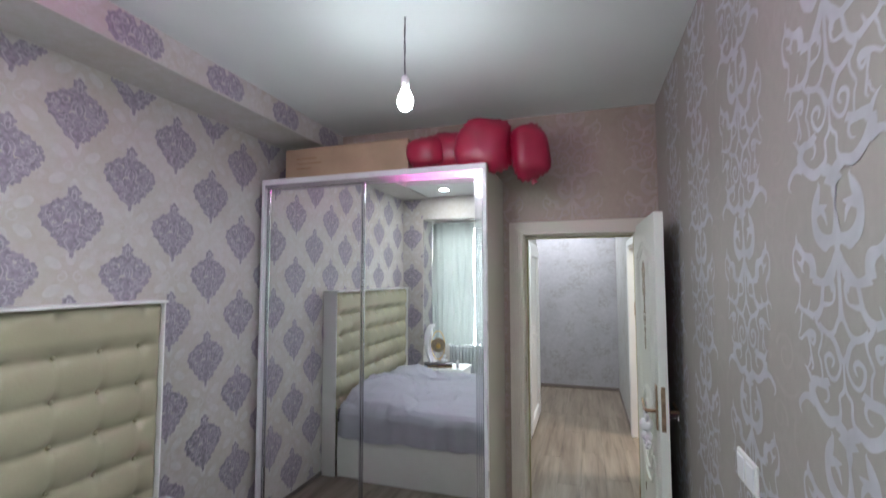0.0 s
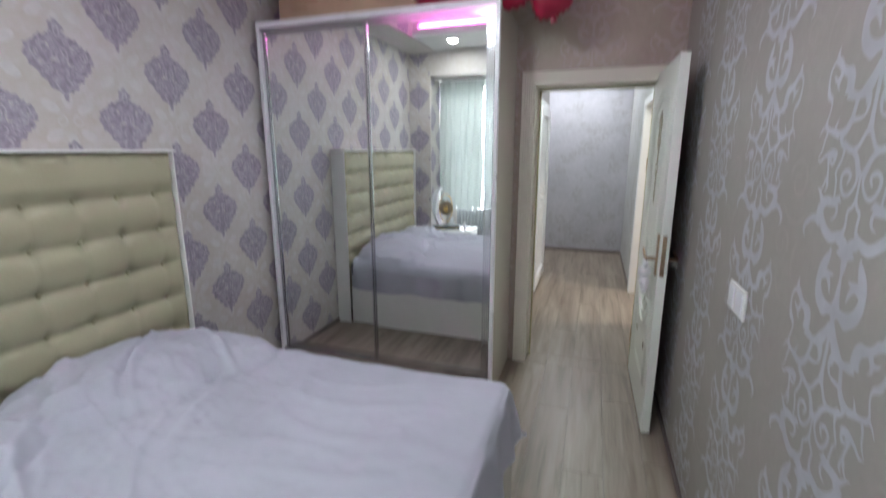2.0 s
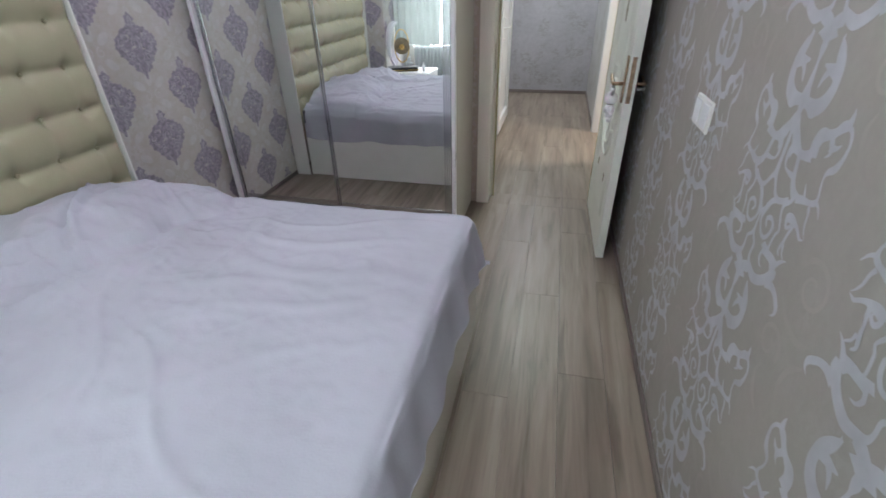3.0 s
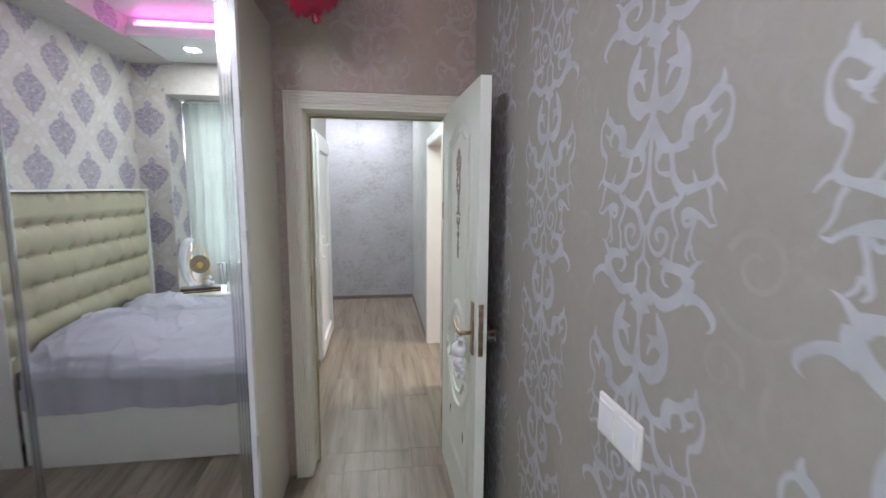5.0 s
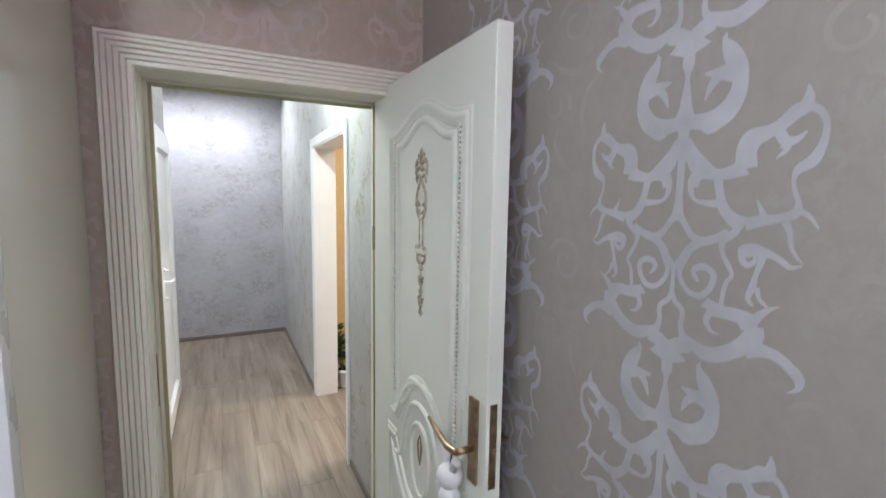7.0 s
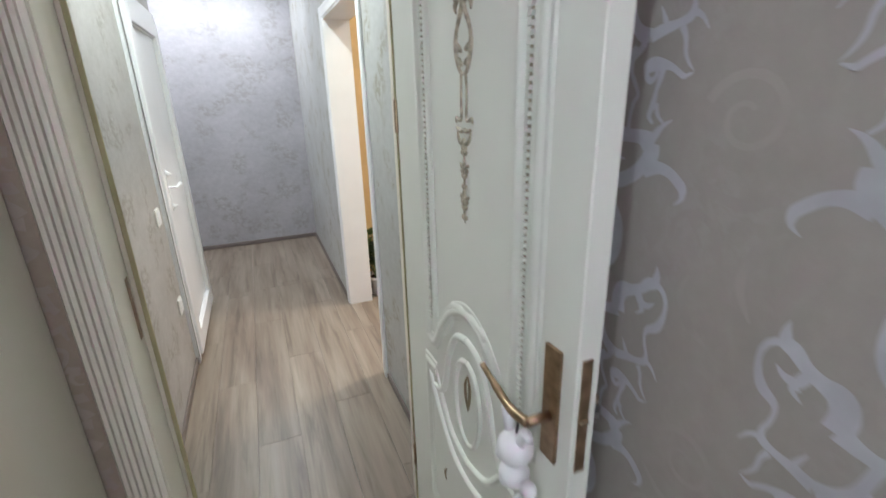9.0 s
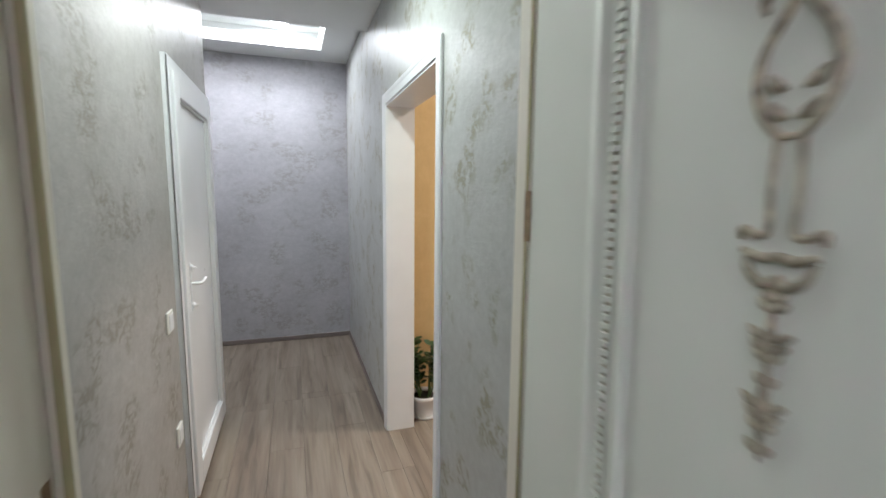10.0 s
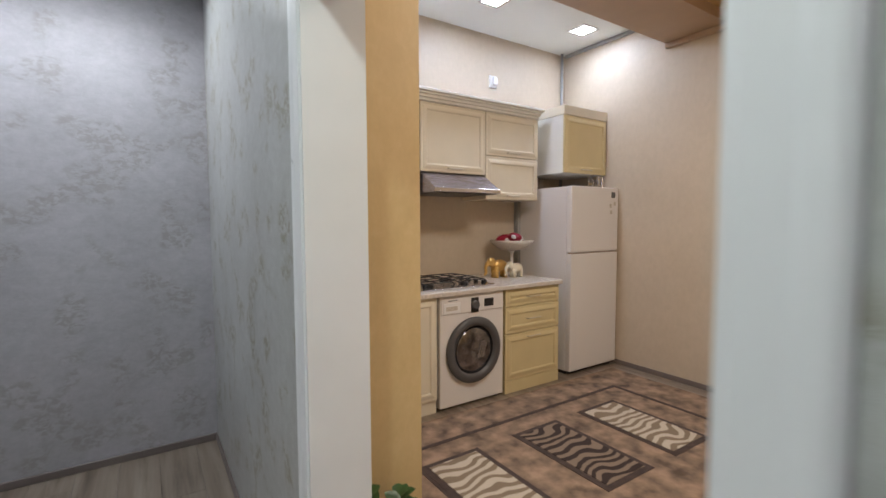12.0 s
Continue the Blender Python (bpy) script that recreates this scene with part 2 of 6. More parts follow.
PULLM = surf("pale_satin_pull", (0.60, 0.56, 0.49), 0.3, metal=0.5, vary=0.04)
CERAMIC = surf("white_plastic_pot", (0.78, 0.78, 0.80), 0.35, vary=0.02)
SOIL = surf("potting_soil", (0.03, 0.022, 0.015), 0.95, vary=0.3, bumpy=0.6)
LEAF = surf("dark_green_leaf", (0.035, 0.085, 0.025), 0.4, vary=0.3, scale=18)
STEM = surf("green_stem", (0.07, 0.12, 0.035), 0.5, vary=0.2)
RUGBASE = surf("brown_mottled_rug", (0.24, 0.165, 0.115), 0.95, vary=0.45, scale=9, bumpy=0.6, bump_scale=160)
RUGDARK = surf("dark_brown_rug_band", (0.06, 0.04, 0.035), 0.95, vary=0.2, scale=20, bumpy=0.6, bump_scale=160)


def zebra(name, a, c):
    m, nt, b = tree(name)
    v = coords(nt)
    w = nd(nt, "TexWave", Scale=4.6, Distortion=13.0, Detail=1.5)
    w.bands_direction = "Y"
    w.inputs["Detail Scale"].default_value = 0.8
    nt.links.new(v, w.inputs["Vector"])
    nt.links.new(ramp(nt, w.outputs[0], [(0.42, a), (0.56, c)]), b.inputs["Base Color"])
    b.inputs["Roughness"].default_value = 0.95
    n = nd(nt, "TexNoise", Scale=180.0)
    nt.links.new(v, n.inputs["Vector"])
    bump(nt, b, n.outputs[0], 0.5)
    return m


ZEBRAW = zebra("cream_zebra_pile", (0.20, 0.15, 0.105), (0.47, 0.41, 0.33))
ZEBRAD = zebra("dark_zebra_pile", (0.03, 0.018, 0.015), (0.21, 0.155, 0.115))

# opaque metal; its blotchy tone paints the shine of glass and drum
SMOKED = surf("door_glass_with_painted_sheen", (0.26, 0.25, 0.26), 0.16, metal=0.9, vary=0.45, scale=14, bumpy=0.02)
MIRROR, _nt, _b = tree("mirror_glass")
_b.inputs["Base Color"].default_value = (0.92, 0.94, 0.93, 1)
_b.inputs["Metallic"].default_value = 1
_b.inputs["Roughness"].default_value = 0.012
GLASS, _nt, _b = tree("clear_glass")
_b.inputs["Roughness"].default_value = 0.03
_b.inputs["Transmission Weight"].default_value = 1
_b.inputs["IOR"].default_value = 1.45
BULBM = glow("lit_bulb_glass", (0.85, 0.95, 1.0), 40)
SPOTM = glow("lit_downlight", (0.92, 0.96, 1.0), 22)
PINKM = glow("pink_led_strip", (1.0, 0.14, 0.70), 5)
TRAYM = glow("cove_led_glow", (0.93, 0.97, 0.98), 1.5)
PANEGLOW = glow("daylight_backdrop", (0.85, 0.93, 1.0), 1.6)


# mesh helpers
def part(name, bm, material, parent=None, label="", smooth=False):
    me = bpy.data.meshes.new(name)
    bm.normal_update()
    bm.to_mesh(me)
    bm.free()
    if smooth:
        me.shade_smooth()
    for m in material if isinstance(material, (list, tuple)) else [material]:
        me.materials.append(m)
    ob = new(name, me)
    if parent:
        ob.parent = parent
    if label:
        ob["label"] = label
    return ob


def thing(name, x, y, z, label, category, group="", rz=0.0):
    ob = new(name)
    ob.empty_display_size = 0.1
    ob.matrix_basis = pose(x, y, z, 0, 0, rz)
    return tagged(ob, label, category, group)


def box(bm, x0, y0, z0, x1, y1, z1, bev=0.0, seg=1):
    """A box between two corners, with bevelled edges."""
    r = bmesh.ops.create_cube(bm, size=1)
    for v in r["verts"]:
        v.co = Vector(((x0 + x1) / 2 + v.co.x * (x1 - x0), (y0 + y1) / 2 + v.co.y * (y1 - y0), (z0 + z1) / 2 + v.co.z * (z1 - z0)))
    if bev:
        es = list({e for v in r["verts"] for e in v.link_edges})
        bmesh.ops.bevel(bm, geom=es, offset=bev, segments=seg, profile=0.6, affect="EDGES")
    return bm


def boxes(*rows, bev=0.0, seg=1):
    bm = bmesh.new()
    for r in rows:
        box(bm, *r, bev=bev, seg=seg)
    return bm


def lathe(profile, n=24, bm=None, at=(0, 0, 0), axis="z"):
    """Turns (radius, height) pairs about an axis."""
    bm = bm or bmesh.new()
    rings = []
    for r, h in profile:
        ring = []
        for i in range(n):
            a = 2 * math.pi * i / n
            p = (r * math.cos(a), r * math.sin(a), h)
            if axis == "y":
                p = (p[0], p[2], p[1])
            if axis == "x":
                p = (p[2], p[0], p[1])
            ring.append(bm.verts.new(Vector(p) + Vector(at)))
        rings.append(ring)
    for a, b in zip(rings, rings[1:]):
        for i in range(n):
            bm.faces.new((a[i], a[(i + 1) % n], b[(i + 1) % n], b[i]))
    for ring in (rings[0], rings[-1]):
        if (ring[0].co - ring[n // 2].co).length > 1e-5:
            bm.faces.new(ring)
    bmesh.ops.recalc_face_normals(bm, faces=bm.faces)
    return bm


def smooth_line(pts, n=6):
    """Catmull-Rom through points of any length of tuple."""
    out = []
    p = [pts[0]] + list(pts) + [pts[-1]]
    for a, b, c, d in zip(p, p[1:], p[2:], p[3:]):
        for i in range(n):
            t = i / n
            out.append(tuple(0.5 * (2 * q + (r - o) * t + (2 * o - 5 * q + 4 * r - s) * t * t + (-o + 3 * q - 3 * r + s) * t ** 3) for o, q, r, s in zip(a, b, c, d)))
    out.append(tuple(pts[-1]))
    return out


def tube(bm, pts, radii, n=8):
    """A tube through points, with one radius or one for each point."""
    pts = [Vector(p) for p in pts]
    radii = radii if isinstance(radii, (list, tuple)) else [radii] * len(pts)
    rings = []
    for i, p in enumerate(pts):
        d = (pts[min(i + 1, len(pts) - 1)] - pts[max(i - 1, 0)]).normalized()
        u = d.orthogonal().normalized() if not rings else (u - d * u.dot(d)).normalized()
        w = d.cross(u)
        rings.append([bm.verts.new(p + (u * math.cos(2 * math.pi * k / n) + w * math.sin(2 * math.pi * k / n)) * radii[i]) for k in range(n)])
    for a, b in zip(rings, rings[1:]):
        for k in range(n):
            bm.faces.new((a[k], a[(k + 1) % n], b[(k + 1) % n], b[k]))
    bm.faces.new(rings[0][::-1])
    bm.faces.new(rings[-1])
    return bm


def moulding(bm, path, profile, closed=False):
    """Sweeps a flat profile of (outward, proud) along a path in the plane u, v; proud is the height above the plane. Mitred."""
    n = len(path)
    rings = []
    for i, p in enumerate(path):
        a = Vector(path[i - 1]) if (i or closed) else None
        c = Vector(path[(i + 1) % n]) if (i < n - 1 or closed) else None
        p = Vector(p)
        d1 = (p - a).normalized() if a is not None else (c - p).normalized()
        d2 = (c - p).normalized() if c is not None else d1
        n1, n2 = Vector((-d1.y, d1.x)), Vector((-d2.y, d2.x))
        m = (n1 + n2)
        m = m / max(0.3, m.dot(n1)) if m.length > 1e-6 else n1
        rings.append([bm.verts.new((p.x + m.x * o, p.y + m.y * o, h)) for o, h in profile])
    for i in range(n if closed else n - 1):
        a, b = rings[i], rings[(i + 1) % n]
        for k in range(len(profile) - 1):
            bm.faces.new((a[k], a[k + 1], b[k + 1], b[k]))
    return bm


# flat printed ornament: strokes with a width at each point
def next_layer(faces):
    return math.floor(faces[-1][0]) + 1 if faces else 0


def stroke(faces, pts, n=5, wide=1.0):
    layer = next_layer(faces)
    line = smooth_line(pts, n)
    last = None
    rise = 0.9 / max(1, len(line))
    for i, (x, y, w) in enumerate(line):
        x0, y0 = line[max(i - 1, 0)][:2]
        x1, y1 = line[min(i + 1, len(line) - 1)][:2]
        d = math.hypot(x1 - x0, y1 - y0) or 1
        nx, ny = -(y1 - y0) / d * w / 2 * wide, (x1 - x0) / d * w / 2 * wide
        cur = ((x + nx, y + ny), (x - nx, y - ny))
        if last:
            faces.append((layer + i * rise, (last[0], last[1], cur[1], cur[0])))
        last = cur


def curl(faces, cx, cy, r0, r1, a0, turns, w0, w1):
    k = max(8, int(abs(turns) * 18))
    pts = []
    for i in range(k + 1):
        t = i / k
        a = radians(a0) + turns * 2 * math.pi * t
        r = r0 + (r1 - r0) * t
        pts.append((cx + r * math.cos(a), cy + r * math.sin(a), w0 + (w1 - w0) * t))
    stroke(faces, pts, 1)


def blob(faces, cx, cy, rx, ry, lobes=0, depth=0.0, n=16, tilt=0.0):
    pts = []
    layer = next_layer(faces)
    for i in range(n):
        a = 2 * math.pi * i / n
        k = 1 + depth * math.cos(lobes * a)
        x, y = rx * k * math.cos(a), ry * k * math.sin(a)
        c, s = math.cos(radians(tilt)), math.sin(radians(tilt))
        pts.append((cx + x * c - y * s, cy + x * s + y * c))
    for i in range(n):
        faces.append((layer, ((cx, cy), pts[i], pts[(i + 1) % n])))


def paper_print(name, faces, spots, place, inside, material, parent, lift):
    """Repeats flat faces at all spots on a wall. place(u, v, lift) gives the wall point; inside(u, v) says where paper is."""
    verts, polys = [], []
    for su, sv in spots:
        for layer, f in faces:
            q = [(su + a, sv + b) for a, b in f]
            if all(inside(a, b) for a, b in q):
                polys.append(tuple(range(len(verts), len(verts) + len(q))))
                verts += [place(a, b, lift + layer * 0.00003) for a, b in q]
    me = bpy.data.meshes.new(name)
    me.from_pydata(verts, [], polys)
    me.materials.append(material)
    ob = new(name, me)
    ob.parent = parent
    return tagged(ob, kind="stuff")


def mirror_faces(faces):
    return faces + [(k + 0.45, tuple((-a, b) for a, b in f)) for k, f in faces]


# ---- structure ----
XW, XE, YD, ZB = -1.17, 1.465, 3.335, 2.80      # bedroom: west and east wall faces, door wall face, ceiling
YN, YWIN, XN = 0.12, -0.52, -0.90               # window niche: front, back, west cheek
HX0, HX1, HY0, HY1 = 0.42, 1.45, 3.52, 7.37    # hall


def structure(name, bm, material, label="", cat=""):
    ob = part(name, bm, material)
    return tagged(ob, label, cat, "", "structure")


wall_west = structure("wall_west", boxes((XW - 0.12, YWIN - 0.12, 0, XW, HY0, ZB)), LILACBASE, "beige wall papered with lilac damask", "wall")
wall_east = structure("wall_east", boxes((XE, -0.64, 0, XE + 0.12, YD, ZB)), TAUPE, "taupe wall papered with silver damask", "wall")
wall_door = structure("wall_door", boxes((XW, YD, 0, 0.572, HY0, ZB), (1.38, YD, 0, 1.61, HY0, ZB), (0.572, YD, 2.0, 1.38, HY0, ZB)), ROSE, "rose beige papered wall around the bedroom door", "wall")
wall_window = structure("wall_window", boxes((XW, -0.64, 0, XN, YN, ZB), (XN, -0.64, 2.39, XE, YN, ZB), (XN, -0.64, 0, XE, YWIN, 0.80), (XN, -0.64, 0.80, -0.75, YWIN, 2.39), (1.30, -0.64, 0.80, XE, YWIN, 2.39), (-0.75, -0.64, 2.25, 1.30, YWIN, 2.39)), LILACBASE, "papered window wall with a deep niche", "wall")
beam_west = structure("ceiling_beam", boxes((XW, YN, 2.645, -0.835, YD, ZB)), LILACBASE, "boxed beam papered with lilac damask", "beam")
ceiling_bedroom = structure("ceiling_bedroom", boxes((XW - 0.12, -0.64, ZB, XE + 0.12, HY0, ZB + 0.1)), CEIL, "white painted bedroom ceiling", "ceiling")
ceiling_low = structure("ceiling_lowered", boxes((-0.835, YN, 2.665, XE, 0.80, ZB - 0.004), (-0.835, 0.80, 2.665, XE, 0.83, 2.735)), CEIL, "lowered white ceiling strip before the window", "ceiling")
led = structure("led_strip", boxes((-0.775, 0.812, 2.738, 1.44, 0.83, 2.758)), PINKM, "glowing pink light strip", "led strip")

floor = structure("floor", boxes((XW - 0.12, -0.64, -0.10, 4.99, 7.72, -0.012)), SUBFLOOR, "oak laminate floor boards with soft grey streaks", "floor")

# hall
wall_hall_east = structure("wall_hall_east", boxes((HX1, HY0, 0, 1.61, 4.39, ZB), (HX1, 5.385, 0, 1.61, HY1, ZB), (HX1, 4.39, 2.0, 1.61, 5.385, ZB)), HALLGREENCAST, "plaster-effect papered hall wall with an opening", "wall")
wall_hall_west = structure("wall_hall_west", boxes((0.30, HY0, 0, HX0, 5.00, 2.75), (0.30, 5.00, 2.05, HX0, 5.93, 2.75), (0.30, 5.93, 0, HX0, 5.985, 2.75)), HALLWARMCAST, "plaster-effect papered hall wall beside the white door", "wall")
wall_passage = structure("wall_passage", boxes((-0.9, 5.90, 0, 0.30, 5.985, 2.75)), HALLWARMCAST, "plaster-effect papered wall round the corner of the hall", "wall")
wall_hall_north = structure("wall_hall_north", boxes((-1.0, HY1, 0, 1.80, HY1 + 0.12, ZB)), HALLPAPER, "grey plaster-effect papered end wall", "wall")
wall_hall_far = structure("wall_hall_far", boxes((-1.0, 5.90, 0, -0.9, HY1, ZB)), HALLPAPER, "grey plaster-effect papered side wall", "wall")
bath_back = structure("wall_bath", boxes((-0.5, HY0, 0, -0.4, 5.9, 2.75)), WHITE, "plain wall behind the white door", "wall")
ceiling_hall = structure("ceiling_hall", boxes((-0.5, HY0, 2.61, HX1, 6.08, 2.75)), CEIL, "lower part of the hall ceiling", "ceiling")
bm = boxes((-0.9, 6.08, 2.72, HX1, 6.43, 2.76), (-0.9, 7.01, 2.72, HX1, HY1, 2.76), (1.195, 6.43, 2.72, HX1, 7.01, 2.76), (-0.9, 6.43, 2.72, -0.5, 7.01, 2.76),
           (-0.6, 6.35, 2.86, 1.3, 7.09, 2.90), (-0.6, 6.35, 2.76, -0.5, 7.09, 2.86), (1.195, 6.35, 2.762, 1.3, 7.09, 2.86), (-0.5, 6.35, 2.762, 1.195, 6.43, 2.86), (-0.5, 7.01, 2.762, 1.195, 7.09, 2.86))
ceiling_hall_end = structure("ceiling_hall_end", bm, CEIL, "white hall ceiling with a recessed light tray", "ceiling")
tray_glow = structure("tray_led_strip", boxes((-0.49, 6.985, 2.765, 1.18, 7.005, 2.80), (1.17, 6.45, 2.765, 1.19, 6.985, 2.80)), TRAYM, "hidden white light strip in the ceiling tray", "led strip")

# kitchen
KX1, KY1, KZ = 4.87, 7.60, 3.11
wall_k_west = structure("wall_kitchen_west", boxes((1.61, 5.62, 0, 1.925, KY1, KZ), (1.61, 3.3, 2.75, 1.64, 5.62, KZ)), ORANGE, "ochre papered wall beside the kitchen", "wall")
wall_k_north = structure("wall_kitchen_north", boxes((1.925, KY1, 0, KX1 + 0.1, KY1 + 0.1, KZ)), KWALL, "pale beige papered kitchen wall", "wall")
wall_k_east = structure("wall_kitchen_east", boxes((KX1, 3.3, 0, KX1 + 0.1, KY1, KZ)), KWALL, "beige papered kitchen wall", "wall")
wall_k_south = structure("wall_kitchen_south", boxes((1.61, 3.3, 0, KX1, 3.42, KZ)), ORANGE, "ochre papered kitchen wall", "wall")
ceiling_k = structure("ceiling_kitchen", boxes((1.61, 3.3, KZ, KX1 + 0.1, KY1 + 0.1, KZ + 0.1)), CEIL, "white kitchen ceiling", "ceiling")
beam_k = structure("kitchen_beam", boxes((1.925, 5.98, 2.87, KX1, 6.46, KZ)), KBROWN, "brown papered ceiling beam", "beam")
trim_k = structure("beam_trim", boxes((KX1 - 0.05, 5.3, 2.83, KX1, 6.46, 2.866)), KBROWN, "narrow brown moulding on the kitchen wall", "moulding")
soffit_k = structure("kitchen_front_ceiling", boxes((1.64, 3.42, 2.95, KX1, 5.98, 2.99)), ORANGE, "ochre papered ceiling over the dining side", "ceiling")


# skirting
def skirting(name, rows, m=SKIRT, lab="dark grey skirting strip"):
    return structure(name, boxes(*rows, bev=0.004), m, lab, "skirting")


skirting("baseboard", [(-0.9, HY1 - 0.014, 0, HX1, HY1, 0.045)])
skirting("baseboard", [(HX1 - 0.012, HY0, 0, HX1, 4.31, 0.045)])
skirting("baseboard", [(HX1 - 0.012, 5.446, 0, HX1, HY1 - 0.014, 0.045)])
skirting("baseboard", [(HX0, HY0, 0, HX0 + 0.012, 4.96, 0.045)])
skirting("baseboard", [(XE - 0.012, -0.5, 0, XE, YD, 0.035)], lab="thin brown skirting strip")
skirting("baseboard", [(XW, YN, 0, XW + 0.012, 2.75, 0.035)], lab="thin brown skirting strip")
skirting("baseboard", [(KX1 - 0.012, 3.42, 0, KX1, 7.55, 0.045)])
skirting("baseboard", [(1.612, 5.608, 0, 1.925, 5.62, 0.045)])


# ---- bedroom door ----
def fluted(w, t=0.018, grooves=5, flat=0.14):
    """Profile of a fluted casing: from its inner edge to its outer edge."""
    pts = [(0, 0), (0, t * 0.7), (w * flat, t * 0.7)]
    step = w * (1 - flat) / grooves
    for i in range(grooves):
        s = w * flat + i * step
        pts += [(s + step * 0.08, t * 0.55), (s + step * 0.22, t), (s + step * 0.8, t * 1.05), (s + step * 0.95, t * 0.5)]
    pts += [(w, t), (w, 0)]
    return pts


def casing(name, x0, x1, top, w, y, sign, m, t=0.018):
    bm = bmesh.new()
    moulding(bm, [(x0, 0), (x0, top), (x1, top), (x1, 0)], fluted(w, t))
    for v in bm.verts:
        u, z, h = v.co
        v.co = Vector((u, y + sign * h, z))
    bmesh.ops.recalc_face_normals(bm, faces=bm.faces)
    return part(name, bm, m)


door_bed = thing("door_frame", 0.94, YD, 0, "cream door frame with fluted casings in the papered wall", "door frame")
c = casing("fluted_casing", 0.587, 1.365, 1.965, 0.085, 0, -1, CREAM)
c.parent = door_bed
c.matrix_basis = pose(-0.94, -0.001, 0)
for row in ((-0.368, 0.0, 0, -0.35, 0.184, 1.965), (0.425, 0.0, 0, 0.44, 0.184, 1.965), (-0.368, 0.0, 1.965, 0.44, 0.184, 2.0)):
    part("door_lining", boxes(row), CREAM, door_bed)
for row in ((-0.35, 0.135, 0, -0.338, 0.183, 1.952), (0.385, 0.135, 0, 0.425, 0.183, 1.952), (-0.35, 0.135, 1.952, 0.425, 0.183, 1.965)):
    part("door_stop", boxes(row, bev=0.002), CREAM, door_bed)
for row in ((-0.337, 0.128, 0, -0.325, 0.1345, 1.952), (0.379, 0.128, 0, 0.3845, 0.1345, 1.952), (-0.325, 0.128, 1.94, 0.372, 0.1345, 1.952)):
    part("rubber_seal", boxes(row, bev=0.002), RUBBER, door_bed, "olive rubber seal")
part("strike_plate", boxes((-0.3495, 0.100, 0.93, -0.3478, 0.122, 1.10), bev=0.0005), BRONZE, door_bed, "bronze strike plate")
hall_case = casing("hall_casing", 0.580, 1.368, 1.965, 0.07, 0, 1, CREAM, 0.012)
hall_case.parent = door_bed
hall_case.matrix_basis = pose(-0.94, HY0 - YD + 0.001, 0)

# open leaf: u runs from the hinge to the free edge, v upward, the ornamented face is -local y
LEAFW, LEAFH, LEAFT = 0.807, 1.985, 0.044
leaf = new("door_leaf")
ang = math.degrees(math.atan2(2.645 - 3.452, 1.337 - 1.320))
leaf.matrix_basis = pose(1.320, 3.452, 0.012, 0, 0, ang)
tagged(leaf, "cream-white carved bedroom door leaf standing open", "door")
part("leaf_slab", boxes((0.004, 0.0, 0, LEAFW, LEAFT, LEAFH), bev=0.002), DOORW, leaf)


def on_leaf(bm):
    """From (u, v, proud) to the leaf: proud goes out of the ornamented face."""
    for v in bm.verts:
        u, w, h = v.co
        v.co = Vector((u, -h, w))
    bmesh.ops.recalc_face_normals(bm, faces=bm.faces)
    return bm


BEAD = [(-0.022, 0), (-0.018, 0.004), (-0.013, 0.001), (-0.006, 0.008), (0.004, 0.010), (0.011, 0.007), (0.015, 0.002), (0.019, 0.005), (0.024, 0)]
OGEE = [(-0.012, 0), (-0.008, 0.006), (0, 0.009), (0.008, 0.006), (0.012, 0)]
UM = 0.436


def arch_top(u0, u1, v, rise, n=16):
    """The wavy head of the upper panel, from u0 to u1."""
    return [(u0 + (u1 - u0) * i / n, v + rise * (0.5 - 0.5 * math.cos(2 * math.pi * min(1, max(0, (i / n - 0.06) / 0.88))))) for i in range(n + 1)]


def upper_panel(inset):
    a, c = 0.180 + inset, 0.692 - inset
    foot = smooth_line([(c, 0.86 + inset), (c - 0.055, 0.85 + inset), (c - 0.11, 0.93 + inset * 0.7), (UM + 0.075, 1.0 + inset * 0.2), (UM, 1.025), (UM - 0.075, 1.0 + inset * 0.2), (a + 0.11, 0.93 + inset * 0.7), (a + 0.055, 0.85 + inset), (a, 0.86 + inset)], 4)
    return [(a, 1.80 - inset * 0.6)] + arch_top(a, c, 1.80 - inset * 0.6, 0.062)[1:] + foot[:-1]


part("upper_panel_moulding", on_leaf(moulding(bmesh.new(), upper_panel(0), BEAD, True)), DOORW, leaf, smooth=True)
part("inner_panel_moulding", on_leaf(moulding(bmesh.new(), upper_panel(0.062), OGEE, True)), DOORW, leaf, smooth=True)


# lower carved curves of the leaf
def relief(name, strokes, parent, material, height=0.009, width_scale=1.0):
    """Rounded raised strokes of (u, v, width) on the leaf."""
    bm = bmesh.new()
    for pts in strokes:
        line = smooth_line(pts, 5)
        rings = []
        for i, (u, v, w) in enumerate(line):
            a, b2 = line[max(i - 1, 0)], line[min(i + 1, len(line) - 1)]
            d = Vector((b2[0] - a[0], b2[1] - a[1]))
            d = d.normalized() if d.length > 1e-7 else Vector((1, 0))
            nx, ny = -d.y, d.x
            w = w * width_scale / 2
            hh = min(height, w * 1.3)
            rings.append([bm.verts.new((u + nx * w * k, v + ny * w * k, hh * z)) for k, z in ((1, 0), (0.7, 0.75), (0, 1), (-0.7, 0.75), (-1, 0))])
        for a, c in zip(rings, rings[1:]):
            for k in range(4):
                bm.faces.new((a[k], a[k + 1], c[k + 1], c[k]))
    return part(name, on_leaf(bm), material, parent, smooth=True)


def both(pts):
    return [[(UM + u, v, w) for u, v, w in pts], [(UM - u, v, w) for u, v, w in pts]]


